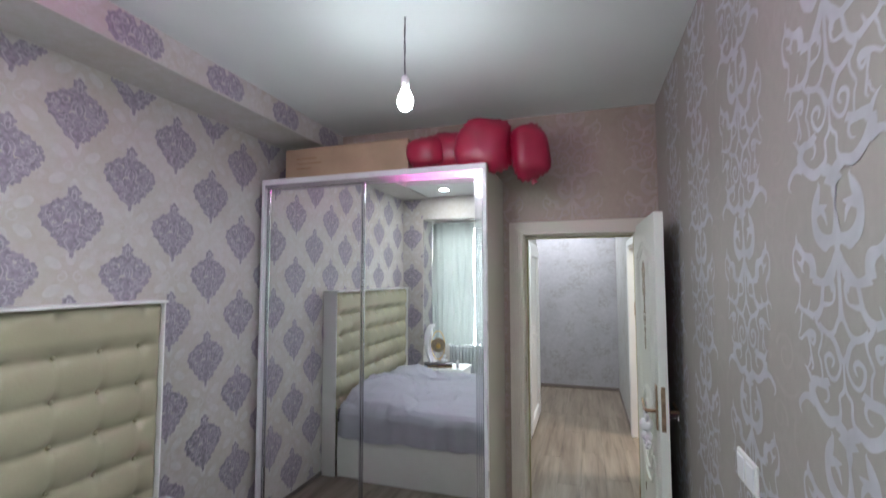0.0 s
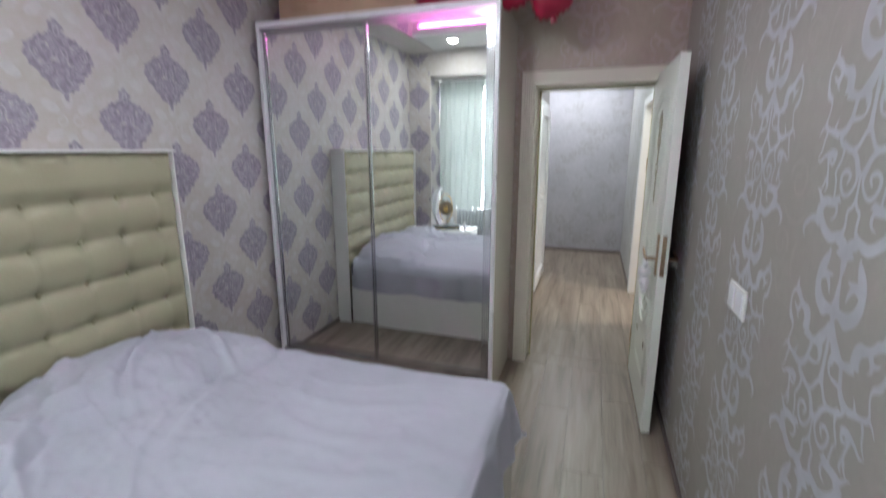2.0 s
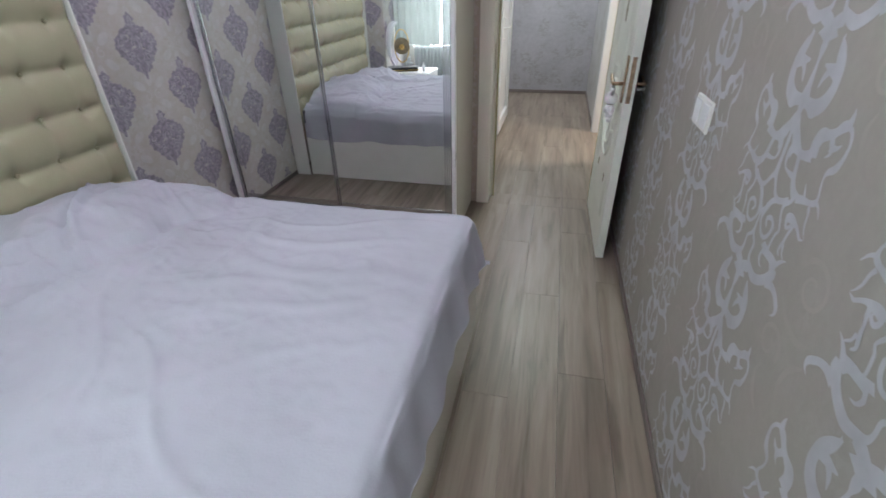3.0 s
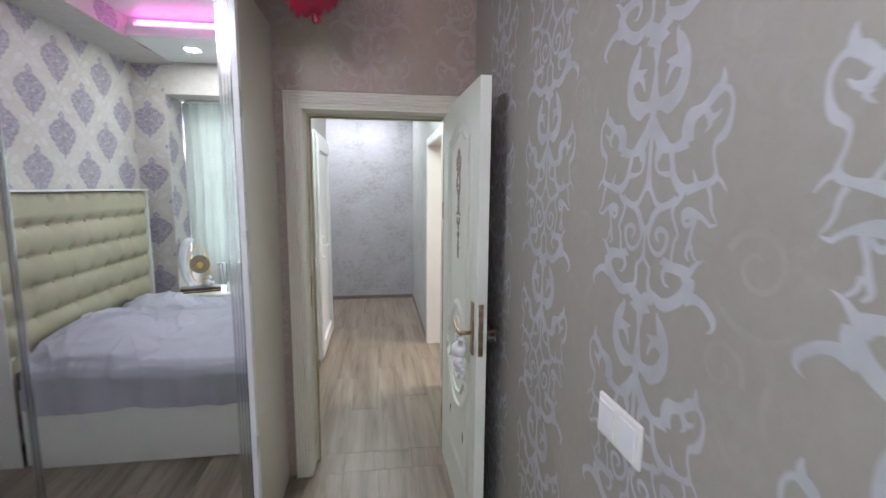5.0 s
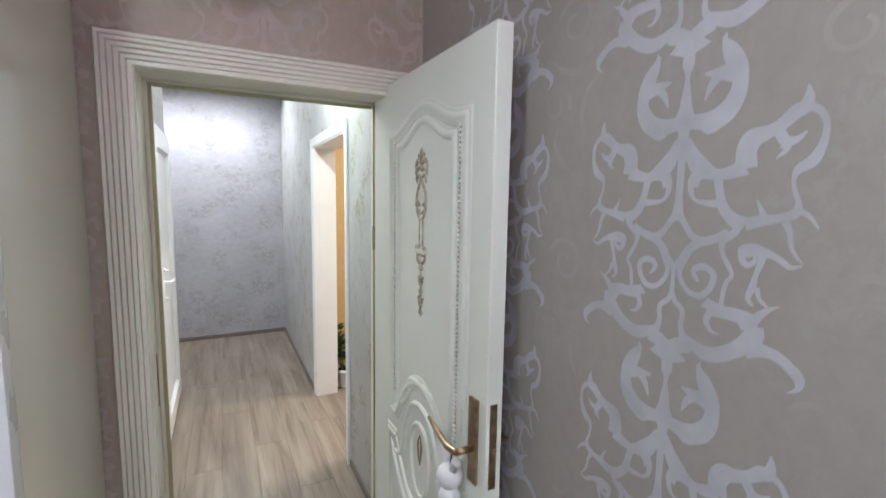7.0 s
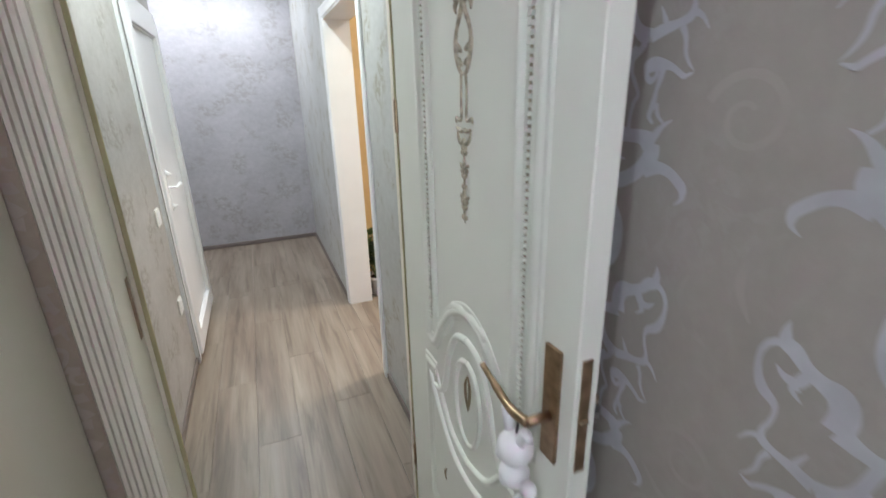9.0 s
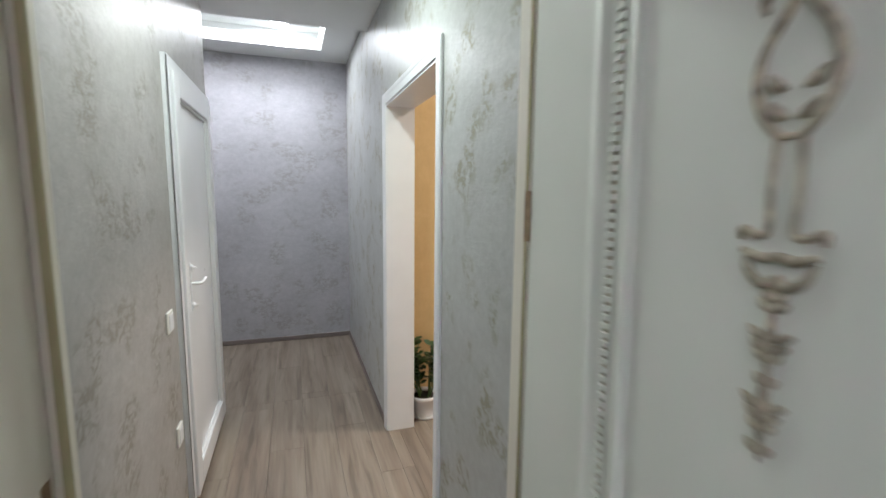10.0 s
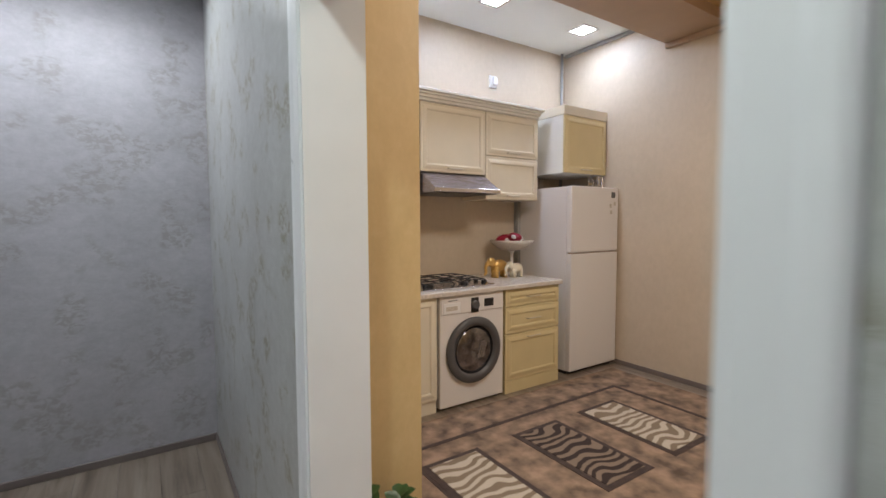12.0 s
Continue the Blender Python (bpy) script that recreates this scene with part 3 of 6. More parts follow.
carve = []
carve += both([(0.0, 0.955, 0.020), (0.06, 0.935, 0.020), (0.105, 0.86, 0.022), (0.125, 0.78, 0.022), (0.155, 0.72, 0.020), (0.215, 0.70, 0.010)])
carve += both([(0.0, 0.895, 0.014), (0.04, 0.875, 0.016), (0.065, 0.80, 0.016), (0.055, 0.72, 0.014), (0.03, 0.67, 0.012), (0.0, 0.655, 0.010)])
carve += both([(0.245, 0.73, 0.010), (0.20, 0.66, 0.020), (0.15, 0.60, 0.022), (0.08, 0.545, 0.022), (0.0, 0.53, 0.020)])
carve += both([(0.20, 0.76, 0.008), (0.145, 0.68, 0.016), (0.09, 0.62, 0.018), (0.0, 0.595, 0.016)])
relief("carved_scroll", carve, leaf, DOORW, 0.010)
relief("gilded_bud", both([(0.0, 0.86, 0.004), (0.012, 0.83, 0.008), (0.008, 0.79, 0.008), (0.0, 0.76, 0.004)]), leaf, PATINA, 0.006)
for bud in both([(0.14, 0.45, 0.004), (0.155, 0.43, 0.008), (0.15, 0.40, 0.004)]):
    relief("gilded_bud", [bud], leaf, PATINA, 0.006)
part("lower_panel_moulding", on_leaf(moulding(bmesh.new(), [(0.245, 0.76), (0.180, 0.76), (0.180, 0.25), (0.692, 0.25), (0.692, 0.76), (0.627, 0.76)][::-1], BEAD)), DOORW, leaf, smooth=True)

# gilt ornament hanging in the middle of the upper panel
U0 = 0.430


def tall(pts):
    return [(U0 + u * 1.0, 1.747 + (v - 1.765) * 0.88, w) for u, v, w in pts]


def pair(pts):
    return [tall(pts), tall([(-u, v, w) for u, v, w in pts])]


orn = [tall([(0, 1.768, 0.004), (0, 1.745, 0.020), (0, 1.715, 0.012), (0, 1.69, 0.010)])]
orn += pair([(0.002, 1.735, 0.008), (0.014, 1.745, 0.012), (0.022, 1.732, 0.004)])
orn += pair([(0.003, 1.712, 0.010), (0.020, 1.726, 0.016), (0.036, 1.712, 0.014), (0.040, 1.694, 0.004)])
orn += pair([(0.004, 1.690, 0.010), (0.022, 1.700, 0.014), (0.036, 1.688, 0.012), (0.038, 1.672, 0.004)])
orn += pair([(0.006, 1.668, 0.008), (0.022, 1.675, 0.012), (0.033, 1.662, 0.010), (0.030, 1.648, 0.004)])
orn += pair([(0.0, 1.668, 0.012), (0.012, 1.645, 0.010), (0.028, 1.615, 0.009), (0.033, 1.585, 0.010), (0.026, 1.553, 0.010), (0.012, 1.530, 0.008), (0.0, 1.527, 0.006)])
orn += pair([(0.024, 1.590, 0.003), (0.016, 1.577, 0.012), (0.006, 1.573, 0.003)])
orn += pair([(0.020, 1.562, 0.003), (0.012, 1.549, 0.012), (0.003, 1.545, 0.003)])
orn += pair([(0.010, 1.532, 0.007), (0.012, 1.48, 0.006), (0.011, 1.435, 0.007), (0.020, 1.428, 0.008), (0.034, 1.434, 0.008), (0.036, 1.422, 0.005)])
orn += [tall([(-0.034, 1.412, 0.006), (-0.015, 1.405, 0.010), (0, 1.408, 0.009), (0.015, 1.405, 0.010), (0.034, 1.412, 0.006)])]
orn += pair([(0.030, 1.405, 0.005), (0.024, 1.388, 0.009), (0.010, 1.378, 0.011), (0.0, 1.388, 0.008)])
for v, w in ((1.368, 0.011), (1.357, 0.013), (1.326, 0.020), (1.314, 0.017), (1.304, 0.012), (1.278, 0.010), (1.252, 0.021), (1.240, 0.016), (1.228, 0.012), (1.203, 0.012)):
    orn += pair([(0.0, v - 0.006, 0.006), (w * 0.6, v, 0.009), (w, v + 0.006, 0.003)])
orn += [tall([(0, 1.378, 0.008), (0, 1.345, 0.006), (0, 1.318, 0.012), (0, 1.29, 0.006), (0, 1.245, 0.012), (0, 1.215, 0.007), (0, 1.188, 0.003)])]
relief("gilded_ornament", orn, leaf, WIPED, 0.007)

# beaded rope along the panel
for u in (0.657, 0.215):
    bm = bmesh.new()
    v = 0.92
    while v < 1.80:
        r = bmesh.ops.create_cube(bm, size=1)
        for q in r["verts"]:
            q.co = Vector((u + q.co.x * 0.011 + q.co.y * 0.003, v + q.co.y * 0.007, 0.004 + q.co.z * 0.007))
        v += 0.0125
    tagged(part("beaded_rope", on_leaf(bm), DOORW, leaf), kind="stuff")
    part("rope_groove", on_leaf(boxes((u - 0.004, 0.92, 0.0005, u + 0.004, 1.80, 0.0012))), WIPED, leaf, "brown-wiped groove")


# handle set
plate = part("handle_plate", boxes((0.735, -0.008, 0.895, 0.775, -0.0005, 1.115), bev=0.003, seg=2), BRONZE, leaf, "bronze handle plate")
bm = bmesh.new()
tube(bm, [(0.755, -0.008, 0.985), (0.755, -0.05, 0.985)], 0.009, 10)
tube(bm, smooth_line([(0.755, -0.05, 0.985), (0.72, -0.055, 0.983), (0.68, -0.053, 0.9858), (0.60, -0.05, 1.005)], 4), [0.009] * 6 + [0.008] * 4 + [0.006] * 3, 10)
part("door_handle", bm, BRONZE, leaf, "bronze lever handle", smooth=True)
bm = bmesh.new()
tube(bm, [(0.755, LEAFT, 0.985), (0.755, LEAFT + 0.05, 0.985)], 0.009, 10)
tube(bm, smooth_line([(0.755, LEAFT + 0.05, 0.985), (0.72, LEAFT + 0.053, 0.985), (0.65, LEAFT + 0.05, 1.0)], 4), 0.008, 10)
part("door_handle", bm, BRONZE, leaf, "bronze lever handle", smooth=True)
part("handle_plate", boxes((0.735, LEAFT + 0.0005, 0.925, 0.775, LEAFT + 0.008, 1.115), bev=0.003), BRONZE, leaf)
part("lock_faceplate", boxes((LEAFW - 0.001, 0.009, 0.900, LEAFW + 0.002, 0.029, 1.115), bev=0.0008), BRONZE, leaf, "bronze lock faceplate")
part("lock_bolt", boxes((LEAFW + 0.0015, 0.012, 1.005, LEAFW + 0.007, 0.026, 1.0)), PATINA, leaf)
for z in (0.2, 1.40):
    part("hinge", lathe([(0.006, 0), (0.006, 0.09)], 10, at=(-0.006, 0.0, z)), BRONZE, leaf)
part("key", boxes((0.752, LEAFT + 0.008, 0.955, 0.758, LEAFT + 0.05, 0.965), (0.745, LEAFT + 0.05, 0.945, 0.765, LEAFT + 0.053, 0.975)), CHROME, leaf, "key in the lock")

# keys on the far side and a small soft toy on the handle
toy = thing("toy_charm", 1.325, 2.705, 0.87, "small white soft rabbit charm hanging from the door handle", "charm", rz=ang)
toy.matrix_basis = leaf.matrix_basis @ pose(0.722, -0.05, 0.835) @ Matrix.Scale(1.3, 4)
bm = bmesh.new()
for (x, y, z, r) in ((0, 0, 0.055, 0.026), (0, 0, 0.012, 0.022), (-0.03, 0, 0.022, 0.012), (0.034, 0, 0.012, 0.012), (0.05, 0, 0.0, 0.010), (-0.02, 0, -0.018, 0.011), (0.018, 0, -0.024, 0.011)):
    s = bmesh.ops.create_uvsphere(bm, u_segments=14, v_segments=9, radius=r)
    for q in s["verts"]:
        q.co += Vector((x, y, z))
tube(bm, [(-0.012, 0, 0.07), (-0.02, 0, 0.10), (-0.03, 0, 0.105)], [0.008, 0.009, 0.005], 8)
tube(bm, [(0.012, 0, 0.07), (0.022, 0, 0.095), (0.034, 0, 0.092)], [0.008, 0.009, 0.005], 8)
part("toy_body", bm, CERAMIC, toy, smooth=True)
part("cord_loop", tube(bmesh.new(), smooth_line([(0, 0, 0.075), (0.002, 0.002, 0.095), (0.0, 0.004, 0.115)], 5), 0.0018, 6), DARKGREY, toy)


# ---- wardrobe ----
ward = thing("wardrobe", -0.325, 2.75, 0, "sliding wardrobe with two mirror doors in silver frames", "wardrobe")
WX0, WX1, WH, WD = -0.80, 0.785, 2.345, 0.578
for nm, row in (("side_board", (WX1 - 0.02, 0.035, 0.0, WX1, WD, WH)), ("side_board", (WX0, 0.035, 0.0, WX0 + 0.02, WD, WH)), ("top_board", (WX0 + 0.02, 0.06, WH - 0.04, WX1 - 0.02, WD, WH)),
                ("bottom_board", (WX0 + 0.02, 0.06, 0.0, WX1 - 0.02, WD, 0.06)), ("back_board", (WX0 + 0.02, WD - 0.01, 0.06, WX1 - 0.02, WD, WH - 0.04))):
    part(nm, boxes(row, bev=0.001), WARDSIDE, ward, "glossy beige board")
part("front_frame", boxes((WX0, 0.0, WH - 0.035, WX1, 0.034, WH), (WX0, 0.0, 0.0, WX0 + 0.022, 0.034, WH - 0.035), (WX1 - 0.022, 0.0, 0.0, WX1, 0.034, WH - 0.035), bev=0.001), WHITEFRAME, ward, "white outer frame")
part("top_track", boxes((WX0 + 0.022, 0.006, WH - 0.062, WX1 - 0.022, 0.06, WH - 0.036)), ALU, ward, "aluminium top track")
part("bottom_track", boxes((WX0 + 0.022, 0.004, 0.09, WX1 - 0.022, 0.06, 0.13), (WX0 + 0.022, 0.012, 0.06, WX1 - 0.022, 0.05, 0.09)), ALU, ward, "aluminium bottom track")
part("plinth", boxes((WX0 + 0.022, 0.02, 0.0, WX1 - 0.022, 0.05, 0.06)), WARDSIDE, ward)
MID = -0.02


def mirror_door(x0, x1, y, last):
    door = part("sliding_door", boxes((x0 + 0.01, y + 0.008, 0.135, x1 - 0.01, y + 0.014, WH - 0.065)), DARKGREY, ward, "mirror sliding door")
    part("mirror", boxes((x0 + 0.012, y + 0.003, 0.16, x1 - 0.012, y + 0.0075, WH - 0.075)), MIRROR, door)
    for a, wd in ((x0, 0.028), (x1 - 0.028 - (0.02 if last else 0), 0.028 + (0.02 if last else 0))):
        ribs = max(2, int(wd / 0.012))
        prof = [(a, y + 0.012), (a, y - 0.002)]
        for i in range(ribs):
            s0 = a + i * wd / ribs
            prof += [(s0 + 0.0015, y - 0.004), (s0 + wd / ribs - 0.0042, y - 0.004), (s0 + wd / ribs - 0.0034, y + 0.007), (s0 + wd / ribs - 0.0002, y + 0.007)]
        prof += [(a + wd, y - 0.002), (a + wd, y + 0.012)]
        st = bmesh.new()
        lo = [st.verts.new((px, py, 0.132)) for px, py in prof]
        hi = [st.verts.new((px, py, WH - 0.064)) for px, py in prof]
        for k in range(len(prof)):
            k2 = (k + 1) % len(prof)
            st.faces.new((lo[k], lo[k2], hi[k2], hi[k]))
        bmesh.ops.recalc_face_normals(st, faces=st.faces)
        part("stile", st, ALU, door, "ribbed aluminium stile")
    for z0, z1 in ((0.132, 0.175), (WH - 0.078, WH - 0.064)):
        part("rail", boxes((x0 + 0.028, y, z0, x1 - 0.028, y + 0.012, z1)), ALU, door)


mirror_door(WX0 + 0.022, MID + 0.012, 0.028, False)
mirror_door(MID - 0.016, WX1 - 0.022, 0.008, True)

box_card = thing("cardboard_box", -0.56, 3.02, WH, "long brown cardboard box lying on the wardrobe", "box")
part("carton", boxes((-0.475, -0.14, 0, 0.475, 0.14, 0.235), bev=0.004), CARD, box_card)
part("flap", boxes((-0.47, -0.139, 0.2355, 0.47, -0.002, 0.239), (-0.47, 0.002, 0.2355, 0.47, 0.139, 0.239)), CARD, box_card)
part("print", boxes(*[(-0.38, -0.1415, 0.09 + i * 0.035, -0.38 + w, -0.1403, 0.098 + i * 0.035) for i, w in enumerate((0.12, 0.2, 0.16))]), surf("faded_print", (0.33, 0.2, 0.11), 0.8), box_card)


def balloon(x, y, z, sx, sy, sz, seed, tilt):
    rnd = random.Random(seed)
    b = thing("foil_balloon", x, y, z, "half-deflated glossy red foil balloon on the wardrobe", "balloon", "red foil balloons")
    b.matrix_basis = pose(x, y, z, 0, tilt, 12)
    bm = bmesh.new()
    bmesh.ops.create_icosphere(bm, subdivisions=5, radius=1)
    ph = rnd.random() * 6
    for v in bm.verts:
        p0 = v.co.copy()
        n1 = noise.noise(p0 * 1.2 + Vector((seed, 0, 0)))
        a = math.atan2(p0.z, p0.x)
        rim = abs(p0.y) < 0.25
        pucker = 0.045 * math.sin(a * 22 + ph) * max(0, 1 - abs(p0.y) * 2.2)
        k = 1 + 0.14 * n1 + pucker
        sq = 0.72
        v.co = Vector((math.copysign(abs(p0.x) ** sq, p0.x) * sx * k, p0.y * sy * (1 + 0.1 * n1), math.copysign(abs(p0.z) ** sq, p0.z) * sz * k))
    part("foil_skin", bm, RED, b, smooth=True)
    part("filling_neck", tube(bmesh.new(), [(0, 0, -sz * 0.95), (0.01, 0, -sz * 1.12)], [0.014, 0.02], 8), RED, b)


balloon(0.70, 2.90, 2.425, 0.115, 0.10, 0.175, 3, -6)
balloon(0.43, 2.86, 2.475, 0.175, 0.10, 0.170, 5, 8)
balloon(0.17, 2.98, 2.49, 0.155, 0.11, 0.13, 8, 4)
balloon(0.04, 2.88, 2.47, 0.12, 0.08, 0.105, 11, -5)


# ---- bed ----
bed = thing("bed", -0.15, 1.10, 0, "double bed with a tufted cream headboard in a white frame", "bed")
BX0, BX1, BY0, BY1 = -1.03, 0.735, 0.30, 1.95
ox, oy = -0.15, 1.10
part("side_panel", boxes((BX0 - ox, BY1 - 0.045 - oy, 0.0, BX1 - 0.03 - ox, BY1 - 0.02 - oy, 0.36), bev=0.003), WHITE, bed, "white side panel")
part("side_panel", boxes((BX0 - ox, BY0 + 0.02 - oy, 0.0, BX1 - 0.03 - ox, BY0 + 0.045 - oy, 0.36), bev=0.003), WHITE, bed, "white side panel")
part("foot_panel", boxes((BX1 - 0.03 - ox, BY0 + 0.02 - oy, 0.0, BX1 - ox, BY1 - 0.02 - oy, 0.36), bev=0.003), WARDSIDE, bed, "beige foot panel")
part("base", boxes((BX0 - ox, BY0 + 0.05 - oy, 0.10, BX1 - 0.035 - ox, BY1 - 0.05 - oy, 0.34)), WHITE, bed)
part("mattress", boxes((BX0 + 0.01 - ox, BY0 + 0.04 - oy, 0.345, BX1 - 0.03 - ox, BY1 - 0.05 - oy, 0.565), bev=0.04, seg=3), SHEET, bed)
part("headboard_frame", boxes((-1.165 - ox, BY1 - 0.003 - oy, 0, BX0 - 0.004 - ox, BY1 + 0.005 - oy, 1.542), (-1.165 - ox, BY0 - 0.015 - oy, 0, BX0 - 0.004 - ox, BY0 - 0.002 - oy, 1.542),
     (-1.165 - ox, BY0 - 0.015 - oy, 1.542, BX0 + 0.012 - ox, BY1 + 0.005 - oy, 1.553), bev=0.002), WHITE, bed, "white headboard frame")
bm = bmesh.new()
NU, NV = 150, 96
u0, u1, v0, v1 = BY0 + 0.000, BY1 - 0.004, 0.30, 1.540
grid = []
UB, VB = 0.184, 0.178
for j in range(NV + 1):
    row = []
    for i in range(NU + 1):
        u = u0 + (u1 - u0) * i / NU
        v = v0 + (v1 - v0) * j / NV
        # tufts where buttons sit; horizontal creases joined by short vertical pleats
        rowk = (1.34 - v) / VB
        rk = round(rowk)
        dv = (v - (1.34 - rk * VB))
        colk = (u - 1.84) / UB
        du = (colk - round(colk)) * UB
        seam = math.exp(-(dv / 0.020) ** 2)
        pleat = math.exp(-(du / 0.010) ** 2) * math.exp(-(dv / 0.050) ** 2)
        dimple = math.exp(-(du * du + dv * dv) / 0.028 ** 2)
        edge = min(1, (u1 - u) / 0.03, (u - u0) / 0.03, (v1 - v) / 0.03)
        cell = abs(math.sin(math.pi * rowk)) ** 0.5
        h = 0.026 * cell + 0.0025 * abs(math.sin(math.pi * colk)) ** 0.6 * (1 - 0.6 * seam) - 0.016 * dimple - 0.008 * pleat
        if v > 1.34:
            h = 0.032 * min(1, (v - 1.34) / 0.06) ** 0.5 - 0.02 * dimple
        h += 0.0015 * noise.noise(Vector((u * 9, v * 9, 0)))
        h *= max(0.0, min(1, edge)) ** 0.5
        row.append(bm.verts.new((BX0 - 0.035 + h - ox, u - oy, v)))
    grid.append(row)
for a, b2 in zip(grid, grid[1:]):
    for i in range(NU):
        bm.faces.new((a[i], a[i + 1], b2[i + 1], b2[i]))
part("headboard_cushion", bm, LEATHER, bed, "pale cream tufted leatherette", smooth=True)
button_mesh = None
for r in range(0, 6):
    for cix in range(-8, 1):
        yb, zb = 1.84 + cix * UB, 1.34 - r * VB
        if BY0 + 0.05 < yb < BY1 - 0.05 and zb > 0.35:
            if button_mesh is None:
                bmb = lathe([(0.009, -0.004), (0.009, 0.0), (0.006, 0.003), (0.001, 0.004)], 12, axis="x")
                first = part("button", bmb, BUTTON, bed, "leather-covered button", smooth=True)
                button_mesh = first.data
                ob = first
            else:
                ob = new("button", button_mesh)
                ob.parent = bed
            ob.matrix_basis = pose(BX0 - 0.036 - ox, yb - oy, zb)
part("side_strap", boxes((BX0 + 0.02 - ox, BY1 - 0.018 - oy, 0.46, BX0 + 0.032 - ox, BY1 + 0.004 - oy, 0.56)), DARKGREY, bed)

# sheet over mattress and pillows
sheet = thing("bed_sheet", -0.15, 1.10, 0, "crumpled lilac-white cotton sheet drawn over mattress and pillows", "sheet")


def sheet_height(x, y):
    base = 0.592
    hp = 0.0
    for px, py, rx, ry, h in ((-0.82, 1.42, 0.34, 0.48, 0.135), (-0.80, 0.75, 0.26, 0.34, 0.115), (-0.62, 1.20, 0.25, 0.3, 0.03), (-0.66, 1.74, 0.30, 0.20, 0.075)):
        d = ((x - px) / rx) ** 2 + ((y - py) / ry) ** 2
        hp = max(hp, h * max(0, 1 - d) ** 0.6) if d < 1 else hp
    rip = 0.006 * noise.noise(Vector((x * 3, y * 3, 1)))
    fold = 0.0
    near = max(0, min(1, (-x + 0.15) / 0.8))
    for k, (cx, cy, a, L, amp) in enumerate(((-0.76, 1.44, -42, 0.26, 0.040), (-0.95, 1.25, -38, 0.25, 0.026), (-0.33, 1.30, -72, 0.30, 0.018), (-0.5, 0.85, -40, 0.4, 0.024), (-0.35, 0.65, -25, 0.4, 0.018), (-0.12, 1.55, -80, 0.25, 0.012), (0.1, 0.8, -35, 0.5, 0.008), (0.3, 1.2, 20, 0.35, 0.005), (-0.70, 1.15, -60, 0.25, 0.022), (-0.25, 1.00, -55, 0.3, 0.014), (0.25, 0.9, 30, 0.3, 0.006), (0.45, 1.5, 70, 0.3, 0.005), (-0.65, 1.72, -20, 0.25, 0.02), (0.0, 1.55, 6, 0.5, 0.009), (0.15, 1.38, -4, 0.6, 0.008), (0.2, 1.72, 10, 0.45, 0.008), (-0.1, 1.22, 12, 0.5, 0.007))):
        ca, sa = math.cos(radians(a)), math.sin(radians(a))
        dx, dy = x - cx, y - cy
        s, t = dx * ca + dy * sa, -dx * sa + dy * ca
        t += 0.03 * math.sin(s * 9 + k)
        wide = 0.016 + 0.01 * (k % 3)
        fold += amp * (math.exp(-(t / wide) ** 2) - (0.8 * math.exp(-((t + 1.7 * wide) / wide) ** 2) if k < 2 else 0)) * math.exp(-(s / L) ** 2)
    s1, t1 = x * 0.5 + y * 0.86, -x * 0.86 + y * 0.5
    wob = 0.35 * noise.noise(Vector((x * 4, y * 4, 9)))
    ridge = max(0, 1 - abs(noise.noise(Vector((t1 * 7 + wob, s1 * 2.2, 4)))) * 5.5) ** 1.6
    ridge2 = max(0, 1 - abs(noise.noise(Vector((s1 * 6 + wob, t1 * 1.8, 14)))) * 6.5) ** 1.6
    fold += (0.016 * ridge + 0.010 * ridge2) * max(0.0, near - 0.15) * (1 - 0.5 * max(0, min(1, (y - 1.1) / 0.3))) + 0.002 * ridge
    return base + hp + rip + fold + (0.007 * noise.noise(Vector((x * 9 + y * 4, y * 14 - x * 5, 3))) + 0.0035 * noise.noise(Vector((x * 28 + y * 9, y * 33, 7)))) * (0.35 + near)


